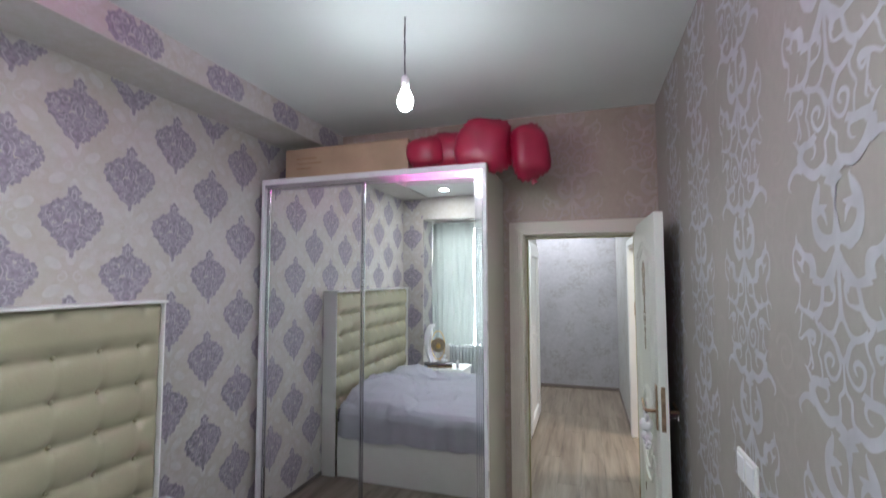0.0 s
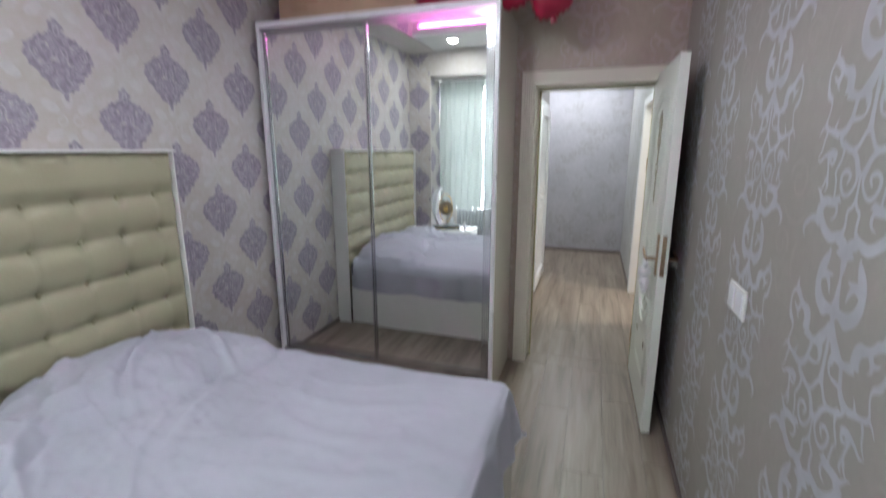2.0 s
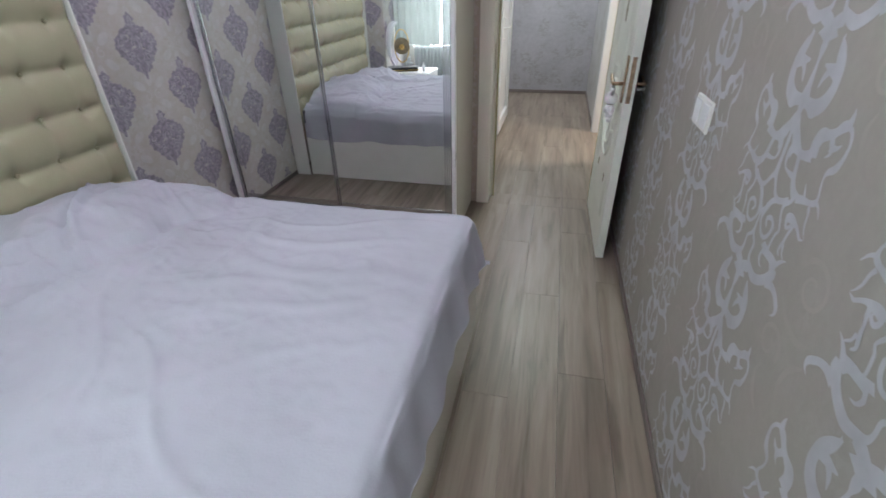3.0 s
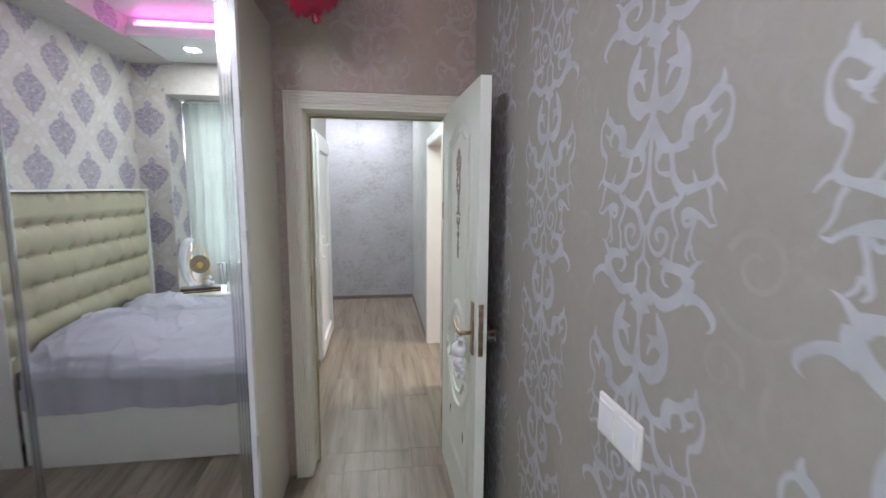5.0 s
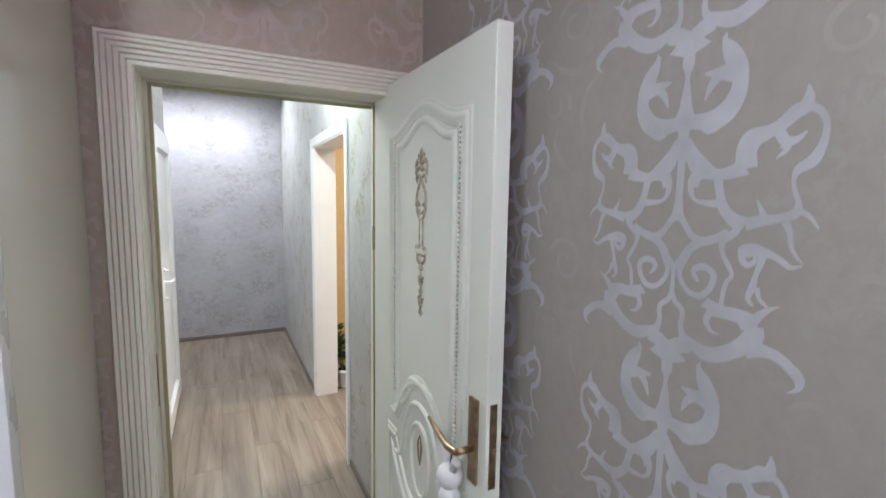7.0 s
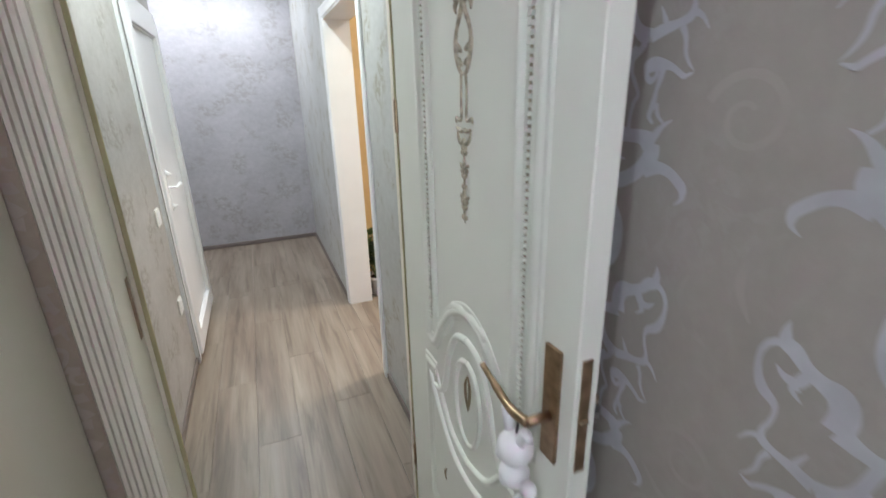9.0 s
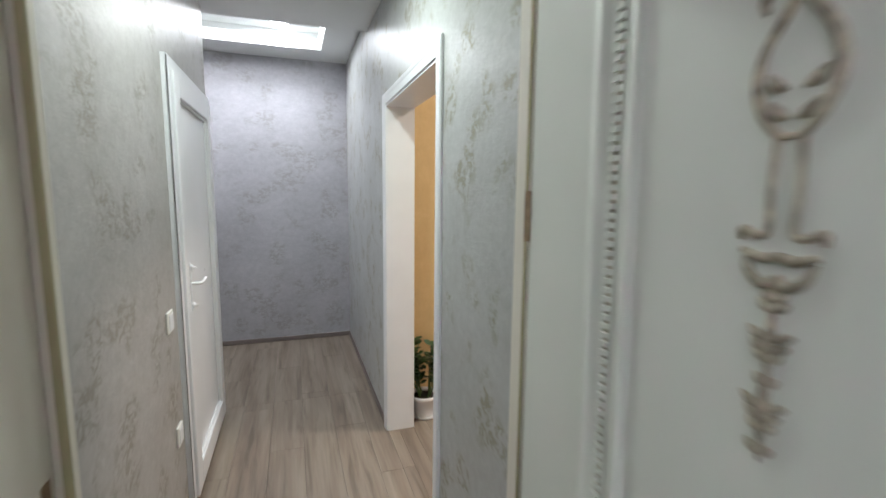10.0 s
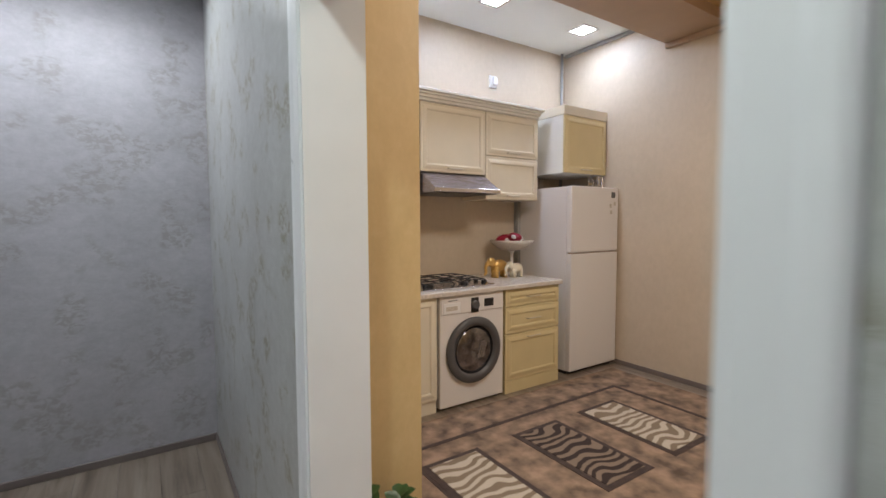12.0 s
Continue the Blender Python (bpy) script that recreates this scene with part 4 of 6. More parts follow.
bm = bmesh.new()
NX, NY = 240, 250
xs0, xs1, ys0, ys1 = BX0 + 0.012, BX1 + 0.20, BY0 - 0.16, BY1 + 0.26
rows = []
for j in range(NY + 1):
    row = []
    for i in range(NX + 1):
        x = xs0 + (xs1 - xs0) * i / NX
        y = ys0 + (ys1 - ys0) * j / NY
        fx = x - (BX1 - 0.012)
        fy = y - (BY1 - 0.035)
        fy2 = (BY0 + 0.035) - y
        X, Y = x, y
        z = sheet_height(min(x, BX1 - 0.012), min(max(y, BY0 + 0.035), BY1 - 0.035))
        over = max(fx, fy, fy2, 0)
        r = 0.045

        def roll(d):
            if d < -r:
                return d, 0.0
            a = (d + r) / r
            if a < 1.57:
                return -r + r * math.sin(a), -r * (1 - math.cos(a))
            return 0.0, -r - (d + r - 1.57 * r)
        if fx > -r:
            hx, dz = roll(fx)
            X = BX1 - 0.012 + hx
            z += dz
        if fy > -r:
            hy, dz = roll(fy)
            Y = BY1 - 0.035 + hy
            z += dz
        elif fy2 > -r:
            hy, dz = roll(fy2)
            Y = BY0 + 0.035 - hy
            z += dz
        if over > 0:
            wav = (0.008 * math.sin(y * 23 + math.sin(y * 7) * 2) + 0.014 * noise.noise(Vector((y * 9, z * 4, 3)))) * min(1, over / 0.1) if fx > 0 else 0
            wav2 = (0.008 * math.sin(x * 27 + math.sin(x * 5) * 2) + 0.010 * noise.noise(Vector((x * 11, z * 3, 5)))) * min(1, over / 0.1) + 0.012 if max(fy, fy2) > 0 else 0
            X += wav + (0.020 * over / 0.1 if fx > 0 else 0)
            Y += (wav2 + 0.024 * min(1, max(fy, fy2, 0) / 0.06)) * (1 if fy > 0 else -1)
            z += 0.010 * math.sin((x + y) * 13)
        lim = 0.33 + 0.03 * noise.noise(Vector((x * 4, 0, 2))) + 0.008 * math.sin(x * 11) if fy > 0 else 0.36
        z = max(z, lim)
        row.append(bm.verts.new((X - ox, Y - oy, z)))
    rows.append(row)
for j in range(NY):
    for i in range(NX):
        a, b2 = rows[j], rows[j + 1]
        q = (a[i], a[i + 1], b2[i + 1], b2[i])
        bm.faces.new(q)
cloth = part("cotton_sheet", bm, SHEET, sheet, smooth=True)


# ---- bedroom fittings ----
bulb = thing("pendant_bulb", 0.278, 1.935, ZB, "bare lit bulb hanging from a thin twisted wire", "light bulb")
part("wire", tube(bmesh.new(), smooth_line([(0, 0, 0), (0.003, 0, -0.06), (-0.003, 0.002, -0.13), (0.002, 0, -0.20), (0.004, 0, -0.27)], 5), 0.0022, 6), DARKGREY, bulb)
part("wire", tube(bmesh.new(), smooth_line([(0.004, 0.003, 0), (-0.003, 0.002, -0.07), (0.005, -0.002, -0.14), (-0.002, 0.002, -0.21), (0.002, 0, -0.27)], 5), 0.0018, 6), DARKGREY, bulb)
part("wire_end", tube(bmesh.new(), [(-0.018, 0, -0.235), (0.0, 0, -0.225), (0.014, 0, -0.235)], 0.0022, 6), WHITE, bulb)
part("socket", lathe([(0.010, 0), (0.017, -0.008), (0.018, -0.05), (0.014, -0.055)], 16, at=(0.004, 0, -0.265)), WHITE, bulb, smooth=True)
g = part("lit_globe", lathe([(0.014, 0), (0.020, -0.015), (0.032, -0.04), (0.036, -0.062), (0.030, -0.085), (0.015, -0.098), (0.001, -0.10)], 20, at=(0.004, 0, -0.318)), BULBM, bulb, "glowing white bulb glass", smooth=True)
g.visible_shadow = False


def downlight(x, y, z, r, square=False, m=SPOTM, lab="small recessed ceiling downlight, switched on"):
    d = thing("downlight", x, y, z, lab, "downlight", "recessed downlights")
    if square:
        part("bezel", boxes((-r, -r, -0.006, r, -r + 0.02, 0.0), (-r, r - 0.02, -0.006, r, r, 0.0), (-r, -r + 0.02, -0.006, -r + 0.02, r - 0.02, 0), (r - 0.02, -r + 0.02, -0.006, r, r - 0.02, 0), bev=0.001), CHROME, d)
        part("lit_lens", boxes((-r + 0.02, -r + 0.02, -0.004, r - 0.02, r - 0.02, -0.001)), m, d)
    else:
        part("bezel", lathe([(r, 0), (r, -0.004), (r * 0.8, -0.007), (r * 0.78, -0.001)], 24), CHROME, d, smooth=True)
        part("lit_lens", lathe([(r * 0.77, -0.001), (r * 0.77, -0.003), (0.001, -0.004)], 24), m, d)
    return d


downlight(-0.49, 0.56, 2.665, 0.055)
downlight(0.75, 0.56, 2.665, 0.055)
downlight(0.85, 6.87, 2.86, 0.085)
# unseen fitting, added to go with the near hall fill
downlight(0.93, 4.6, 2.61, 0.085)
for lx in (3.465, 4.50, 2.45):
    downlight(lx, 7.05, KZ, 0.10, True, lab="square recessed kitchen downlight, switched on")

# window with curtain, radiator
win = tagged(new("window_1"), "white plastic window behind a pale curtain", "window", "", "structure")
win.matrix_basis = pose(0.275, -0.60, 0.80)
part("window_frame", boxes((-1.02, -0.03, 0, 1.02, 0.03, 0.06), (-1.02, -0.03, 1.39, 1.02, 0.03, 1.45), (-1.02, -0.03, 0.06, -0.96, 0.03, 1.39), (0.96, -0.03, 0.06, 1.02, 0.03, 1.39), (-0.03, -0.03, 0.06, 0.03, 0.03, 1.39), bev=0.004), PVC, win)
pa = part("pane", boxes((-0.96, -0.006, 0.06, -0.03, 0.006, 1.39)), GLASS, win)
pb = part("pane", boxes((0.03, -0.006, 0.06, 0.96, 0.006, 1.39)), GLASS, win)
pa.visible_shadow = pb.visible_shadow = False
part("window_sill", boxes((-1.04, 0.03, -0.04, 1.04, 0.10, -0.005), bev=0.006), PVC, win)
backdrop = structure("backdrop", boxes((-3.5, -2.5, -1.0, 4.0, -2.49, 4.0)), PANEGLOW, "bright daylight outside the window", "backdrop")


def curtain(x0, x1, y, z0, z1, label, m, waves, amp):
    c = thing("curtain", (x0 + x1) / 2, y, z0, label, "curtain")
    bm = bmesh.new()
    n = waves * 10
    vs = []
    for i in range(n + 1):
        t = i / n
        x = x0 + (x1 - x0) * t - (x0 + x1) / 2
        dy = amp * math.sin(2 * math.pi * waves * t + 0.8 * math.sin(t * 9)) + 0.3 * amp * math.sin(2 * math.pi * waves * 2.3 * t)
        col = [bm.verts.new((x + 0.01 * math.sin(t * 40 + k), dy * (0.6 + 0.5 * k / 8), (z1 - z0) * (1 - k / 8) + (0.008 * math.sin(t * 50) if k == 8 else 0))) for k in range(9)]
        vs.append(col)
    for a, b2 in zip(vs, vs[1:]):
        for k in range(8):
            bm.faces.new((a[k], a[k + 1], b2[k + 1], b2[k]))
    bmesh.ops.recalc_face_normals(bm, faces=bm.faces)
    part("cloth", bm, m, c, smooth=True)
    return c


curtain(-0.898, -0.34, -0.212, 0.82, 2.37, "pale green-grey curtain hanging in soft folds to the radiator", CURTAIN, 6, 0.018)
curtain(-0.325, 1.40, -0.222, 0.82, 2.37, "sheer pale green-grey curtain letting daylight through", SHEER, 20, 0.020)
rail = thing("curtain_rail", 0.28, -0.217, 2.37, "white curtain rail under the niche ceiling", "curtain rail")
part("track", boxes((-1.14, -0.03, 0, 1.15, 0.03, 0.02), bev=0.003), WHITE, rail)

rad = thing("radiator", 0.0, -0.44, 0.14, "grey ribbed radiator under the window", "radiator")
for i in range(32):
    x = -0.72 + i * 0.045
    bm = boxes((x, -0.05, 0.0, x + 0.039, 0.045, 0.64), bev=0.012, seg=2)
    if i == 0:
        rib = part("section", bm, RADIATOR, rad, smooth=False)
    else:
        bm.free()
        o = new("section", rib.data)
        o.parent = rad
        o.matrix_basis = pose(i * 0.045, 0, 0)
part("feed_pipe", tube(bmesh.new(), [(0.73, 0, 0.05), (0.78, 0, 0.05), (0.78, 0, -0.14)], 0.011, 8), RADIATOR, rad)

stand = thing("nightstand", -0.62, 0.02, 0, "white bedside cabinet by the window niche", "nightstand")
part("body", boxes((-0.24, -0.2, 0.03, 0.24, 0.2, 0.565), bev=0.003), WHITE, stand)
part("top", boxes((-0.25, -0.21, 0.566, 0.25, 0.21, 0.588), bev=0.004), WHITE, stand)
part("drawer_front", boxes((-0.235, 0.201, 0.05, 0.235, 0.215, 0.27), bev=0.003), WHITE, stand)
part("drawer_front", boxes((-0.235, 0.201, 0.28, 0.235, 0.215, 0.555), bev=0.003), WHITE, stand)

clock = thing("table_clock", -0.72, 0.08, 0.588, "cream and gold crescent table clock on a black base", "clock", rz=-18)
part("base", boxes((-0.17, -0.075, 0, 0.17, 0.075, 0.045), bev=0.008, seg=2), BLACK, clock, "black base")
part("base_trim", boxes((-0.172, -0.077, 0.014, 0.172, 0.077, 0.02)), GOLD, clock)
bm = bmesh.new()
pts = [(-0.06 + 0.20 * math.cos(a) * 0.42, 0.0, 0.27 + 0.225 * math.sin(a)) for a in [math.radians(250 - i * 12.5) for i in range(15)]]
tube(bm, pts, [0.014 + 0.022 * math.sin(math.pi * min(1, (14 - i) / 11)) for i in range(15)], 10)
part("crescent", bm, CERAMIC, clock, "cream crescent body", smooth=True)
part("dial", lathe([(0.085, -0.012), (0.088, 0.0), (0.085, 0.012)], 28, at=(0.0, 0, 0.26), axis="y"), PATINA, clock, smooth=False)
bm = bmesh.new()
tube(bm, [(0.095 * math.cos(a) * 0.85, 0, 0.26 + 0.17 * math.sin(a)) for a in [i * math.pi / 12 for i in range(25)]], 0.006, 6)
part("gold_ring", bm, GOLD, clock, smooth=True)
part("gold_boss", lathe([(0.028, -0.016), (0.03, 0.012), (0.01, 0.02)], 14, at=(0, 0, 0.25), axis="y"), GOLD, clock, smooth=True)
bm = bmesh.new()
for x, z, r in ((0.06, 0.08, 0.03), (0.075, 0.13, 0.022), (0.10, 0.075, 0.02)):
    s = bmesh.ops.create_uvsphere(bm, u_segments=12, v_segments=8, radius=r)
    for q in s["verts"]:
        q.co += Vector((x, 0.01, z))
part("ornament", bm, CERAMIC, clock, smooth=True)
jar = thing("small_bottle", -0.47, 0.10, 0.588, "small white bottle on the bedside cabinet", "bottle")
part("bottle_body", lathe([(0.014, 0), (0.016, 0.01), (0.016, 0.06), (0.008, 0.072), (0.008, 0.09), (0.001, 0.092)], 14), CERAMIC, jar, smooth=True)


def wall_switch(x, y, z, rz, gangs, label, w=0.082, h=0.082):
    s = thing("wall_switch", x, y, z, label, "light switch", rz=rz)
    part("plate", boxes((-w * gangs / 2, -0.010, -h / 2, w * gangs / 2, 0, h / 2), bev=0.003), WHITE, s)
    for g in range(gangs):
        x0 = -w * gangs / 2 + g * w
        part("rocker", boxes((x0 + 0.012, -0.014, -h / 2 + 0.012, x0 + w - 0.012, -0.0095, h / 2 - 0.012), bev=0.002), PVC, s)
    return s


wall_switch(XE, 1.795, 1.078, -90, 2, "white double light switch on the taupe wall", 0.083, 0.094)
wall_switch(HX0, 4.80, 0.955, 90, 1, "white light switch on the hall wall", 0.08, 0.09)
wall_switch(HX0, 4.84, 0.44, 90, 1, "white wall socket on the hall wall", 0.08, 0.09)

# ---- white plastic door in the hall ----
bd = tagged(new("door_2"), "closed white plastic bathroom door with a single panel", "door", "", "structure")
bd.matrix_basis = pose(HX0, 5.43, 0)
y0, y1 = -0.487, 0.515
part("door_frame", boxes((-0.06, y0, 0, 0.022, y0 + 0.05, 2.06), (-0.06, y1 - 0.05, 0, 0.022, y1, 2.06), (-0.06, y0 + 0.05, 2.01, 0.022, y1 - 0.05, 2.06), (-0.06, y0 + 0.05, 0, 0.012, y1 - 0.05, 0.025), bev=0.003), PVC, bd)
dl = part("door_leaf", boxes((-0.02, y0 + 0.056, 0.03, 0.036, y0 + 0.156, 2.005), (-0.02, y1 - 0.156, 0.03, 0.036, y1 - 0.056, 2.005), (-0.02, y0 + 0.156, 1.905, 0.036, y1 - 0.156, 2.005), (-0.02, y0 + 0.156, 0.03, 0.036, y1 - 0.156, 0.15), bev=0.004), PVC, bd)
part("door_panel", boxes((-0.005, y0 + 0.15, 0.145, 0.012, y1 - 0.15, 1.91)), PVC, dl)
bm = bmesh.new()
for a in ((0.012, y0 + 0.156, 0.15, 0.024, y0 + 0.168, 1.905), (0.012, y1 - 0.168, 0.15, 0.024, y1 - 0.156, 1.905), (0.012, y0 + 0.168, 1.893, 0.024, y1 - 0.168, 1.905), (0.012, y0 + 0.168, 0.15, 0.024, y1 - 0.168, 0.162)):
    box(bm, *a, bev=0.003)
part("glazing_bead", bm, PVC, dl)
hb = part("handle_plate", boxes((0.036, y0 + 0.115, 0.93, 0.042, y0 + 0.14, 1.16), bev=0.002), PVC, dl)
bm = bmesh.new()
tube(bm, smooth_line([(0.042, y0 + 0.128, 1.06), (0.075, y0 + 0.128, 1.06), (0.082, y0 + 0.16, 1.058), (0.080, y0 + 0.25, 1.062)], 5), 0.008, 8)
part("door_handle", bm, PVC, dl, smooth=True)
for rz in (0.955, 1.135):
    part("lock_rosette", lathe([(0.016, 0.042), (0.015, 0.050), (0.007, 0.052), (0.006, 0.064), (0.001, 0.065)], 16, at=(0, y0 + 0.128, rz), axis="x"), PVC, dl, smooth=True)
part("seal", boxes((0.0225, y0 - 0.006, 0, 0.024, y0 + 0.001, 2.05), (-0.01, y0 + 0.050, 0.03, 0.020, y0 + 0.0555, 1.995)), DARKGREY, bd)

# ---- opening to the kitchen ----
op = tagged(new("opening_trim"), "white lined opening between hall and kitchen", "opening", "", "structure")
op.matrix_basis = pose(HX1, 4.88, 0)
ya, yb = 4.39 - 4.88, 5.385 - 4.88
part("lining", boxes((-0.004, yb - 0.018, 0, 0.165, yb, 2.0)), PVC, op)
part("lining", boxes((-0.004, ya, 0, 0.165, ya + 0.018, 2.0)), PVC, op)
part("lining", boxes((-0.004, ya + 0.018, 1.982, 0.165, yb - 0.018, 2.0)), PVC, op)
bm = bmesh.new()
moulding(bm, [(ya + 0.008, 0), (ya + 0.008, 1.992), (yb - 0.008, 1.992), (yb - 0.008, 0)], [(0, 0), (0, 0.009), (0.003, 0.011), (0.036, 0.012), (0.042, 0.0145), (0.056, 0.016), (0.061, 0.013), (0.064, 0.009), (0.064, 0)])
for v in bm.verts:
    u, z, h = v.co
    v.co = Vector((-h, u, z))
bmesh.ops.recalc_face_normals(bm, faces=bm.faces)
part("casing", bm, PVC, op)

# ---- potted plant ----
plant = thing("potted_plant", 1.722, 5.50, 0, "leafy green house plant in a white plastic pot with saucer", "plant")
part("saucer", lathe([(0.060, 0.002), (0.082, 0.005), (0.087, 0.018), (0.082, 0.018), (0.074, 0.010), (0.001, 0.008)], 28), CERAMIC, plant, "white saucer", smooth=True)
part("pot", lathe([(0.001, 0.010), (0.064, 0.010), (0.067, 0.016), (0.084, 0.128), (0.096, 0.130), (0.098, 0.156), (0.091, 0.158), (0.088, 0.146), (0.082, 0.14), (0.07, 0.04)], 32), CERAMIC, plant, "white plastic pot", smooth=True)
part("soil", lathe([(0.083, 0.134), (0.04, 0.140), (0.001, 0.142)], 20), SOIL, plant)
rnd = random.Random(4)
stems = bmesh.new()
leaves = bmesh.new()
for s in range(8):
    a = s * 2.4 + rnd.random()
    tip = Vector((0.10 * math.cos(a) * (0.5 + rnd.random() * 0.7), 0.09 * math.sin(a) * (0.6 + rnd.random() * 0.8), 0.36 + rnd.random() * 0.22))
    root = Vector((0.035 * math.cos(a), 0.035 * math.sin(a), 0.13))
    mid = (root + tip) / 2 + Vector((0.03 * math.cos(a + 1), 0.03 * math.sin(a + 1), 0))
    line = [Vector(p) for p in smooth_line([tuple(root), tuple(mid), tuple(tip)], 8)]
    tube(stems, line, [0.006 - 0.004 * i / len(line) for i in range(len(line))], 6)
    for i, p in enumerate(line[5:]):
        for k in range(1 + (i > 5)):
            b2 = rnd.random() * 6.28
            L = 0.044 + rnd.random() * 0.026
            d = Vector((math.cos(b2), math.sin(b2), 0.15 + rnd.random() * 0.6)).normalized()
            side = d.cross(Vector((0, 0, 1))).normalized()
            up2 = side.cross(d)
            base = p + d * 0.006
            ring = []
            for u, w, lift in ((0, 0.002, 0), (0.25, 0.34, 0.05), (0.55, 0.42, 0.07), (0.82, 0.26, 0.03), (1.0, 0.02, -0.06)):
                ring.append((base + d * L * u - side * L * w + up2 * L * lift, base + d * L * u + up2 * L * (lift - 0.09 * (w > 0.1)), base + d * L * u + side * L * w + up2 * L * lift))
            vr = [[leaves.verts.new(q) for q in r] for r in ring]
            for r1, r2 in zip(vr, vr[1:]):
                for j in range(2):
                    leaves.faces.new((r1[j], r1[j + 1], r2[j + 1], r2[j]))
part("stems", stems, STEM, plant, smooth=True)
tagged(part("leaves", leaves, LEAF, plant, "dark green rounded leaves", smooth=True), kind="stuff")

# ---- kitchen ----
YF, YU = 6.90, 7.25


def raised_door(w, h, name, parent, x, y, z, m, handle="low", lab=""):
    """A cabinet front with a framed raised field; its lower corner at x, z, its face towards -y."""
    d = part(name, boxes((0.002, 0, 0.002, w - 0.002, 0.018, h - 0.002), bev=0.003), m, parent, lab)
    d.matrix_basis = pose(x, y, z)
    bm = bmesh.new()
    i = 0.055
    path = [(i, i), (i, h - i), (w - i, h - i), (w - i, i)]
    moulding(bm, path, [(-0.010, 0), (-0.006, 0.006), (0.002, 0.009), (0.014, 0.007), (0.026, 0.003), (0.032, 0.0)], True)
    for v in bm.verts:
        u, q, hh = v.co
        v.co = Vector((u, -hh, q))
    bmesh.ops.recalc_face_normals(bm, faces=bm.faces)
    part("raised_field", bm, m, d)
    hz = {"low": 0.035, "high": h - 0.035, "mid": h / 2}.get(handle, 0.035)
    if handle in ("side", "left"):
        hx = w - 0.03 if handle == "side" else 0.03
        part("handle", tube(bmesh.new(), [(hx, 0, h - 0.22), (hx, -0.022, h - 0.21), (hx, -0.022, h - 0.10), (hx, 0, h - 0.09)], 0.0045, 6), PULLM, d)
    elif handle:
        part("handle", tube(bmesh.new(), [(w / 2 - 0.075, 0, hz), (w / 2 - 0.065, -0.022, hz), (w / 2 + 0.065, -0.022, hz), (w / 2 + 0.075, 0, hz)], 0.0045, 6), PULLM, d)
    return d


def base_unit(x0, x1, label, fronts, m):
    u = thing("base_cabinet", x0, YF, 0, label, "kitchen cabinet", "fitted kitchen cabinets")
    w = x1 - x0
    part("body", boxes((0.001, 0.02, 0.10, w - 0.001, 0.68, 0.84)), m, u)
    part("plinth", boxes((0.001, 0.0 if m is KCABY else 0.02, 0.0, w - 0.001, 0.05 if m is not KCABY else 0.03, 0.099)), m, u)
    for name, fx, fz, fw, fh, hd in fronts:
        raised_door(fw, fh, name, u, fx, 0, fz, m, hd)
    return u


base_unit(1.93, 2.37, "cream fitted base cabinet with a framed door", [("door", 0.0, 0.10, 0.44, 0.74, "side")], KCAB)
base_unit(2.372, 2.815, "cream fitted base cabinet with a framed door", [("door", 0.0, 0.10, 0.443, 0.74, "left")], KCAB)
base_unit(3.45, 4.06, "yellow-cream drawer unit beside the washing machine", [("drawer_front", 0.0, 0.70, 0.61, 0.138, "mid"), ("drawer_front", 0.0, 0.48, 0.61, 0.216, "mid"), ("drawer_front", 0.0, 0.10, 0.61, 0.376, "high")], KCABY)
top = thing("worktop", 3.0, 7.24, 0.842, "pale stone-look kitchen worktop with rounded front edge", "worktop")
part("slab", boxes((-1.07, -0.37, 0, 1.075, 0.358, 0.036), bev=0.008, seg=3), WORKTOP, top)

wm = thing("washing_machine", 3.133, YF, 0, "white front-loading washing machine with a dark round door", "washing machine")
part("body", boxes((-0.298, 0.0, 0.02, 0.298, 0.56, 0.838), bev=0.012, seg=2), FRIDGEM, wm)
part("control_strip", boxes((-0.29, -0.008, 0.705, 0.29, -0.0005, 0.825), bev=0.004), FRIDGEM, wm)
part("detergent_drawer", boxes((-0.27, -0.012, 0.715, -0.12, -0.0082, 0.79), bev=0.003), PVC, wm)
part("drawer_grip", boxes((-0.25, -0.0135, 0.735, -0.15, -0.0122, 0.765), bev=0.0005), WORKTOP, wm)
part("display", boxes((0.10, -0.0105, 0.735, 0.19, -0.0082, 0.795), bev=0.001), BLACK, wm)
part("dial", lathe([(0.034, 0.0), (0.034, -0.02), (0.026, -0.026), (0.001, -0.026)], 22, at=(0.01, -0.0082, 0.758), axis="y"), DARKGREY, wm, smooth=False)
part("dial_plate", boxes((-0.025, -0.0112, 0.70, 0.045, -0.0083, 0.812), bev=0.001), BLACK, wm)
part("label_print", boxes((-0.23, -0.0092, 0.803, -0.15, -0.0083, 0.809)), DARKGREY, wm)
wd = part("door_ring", lathe([(0.245, 0.0), (0.25, -0.02), (0.238, -0.036), (0.205, -0.040), (0.185, -0.03), (0.18, 0.0)], 48, at=(0.0, -0.0006, 0.42), axis="y"), DARKGREY, wm, "dark grey door ring", smooth=True)
part("door_glass", lathe([(0.182, -0.006), (0.15, -0.014), (0.09, -0.022), (0.001, -0.025)], 40, at=(0, -0.006, 0.42), axis="y"), SMOKED, wd, "dark bulging door glass", smooth=True)
bm = bmesh.new()
for i in range(20):
    r = bmesh.ops.create_cube(bm, size=0.012)
    for q in r["verts"]:
        q.co += Vector((0.02 + (i % 3) * 0.022 + (i // 3) * 0.006, -0.034, 0.37 + (i // 3) * 0.018))
tagged(part("drum_holes", bm, CHROME, wd), kind="stuff")
for x in (-0.25, 0.25):
    part("foot", lathe([(0.02, 0), (0.02, 0.022)], 12, at=(x, 0.05, 0)), BLACK, wm)

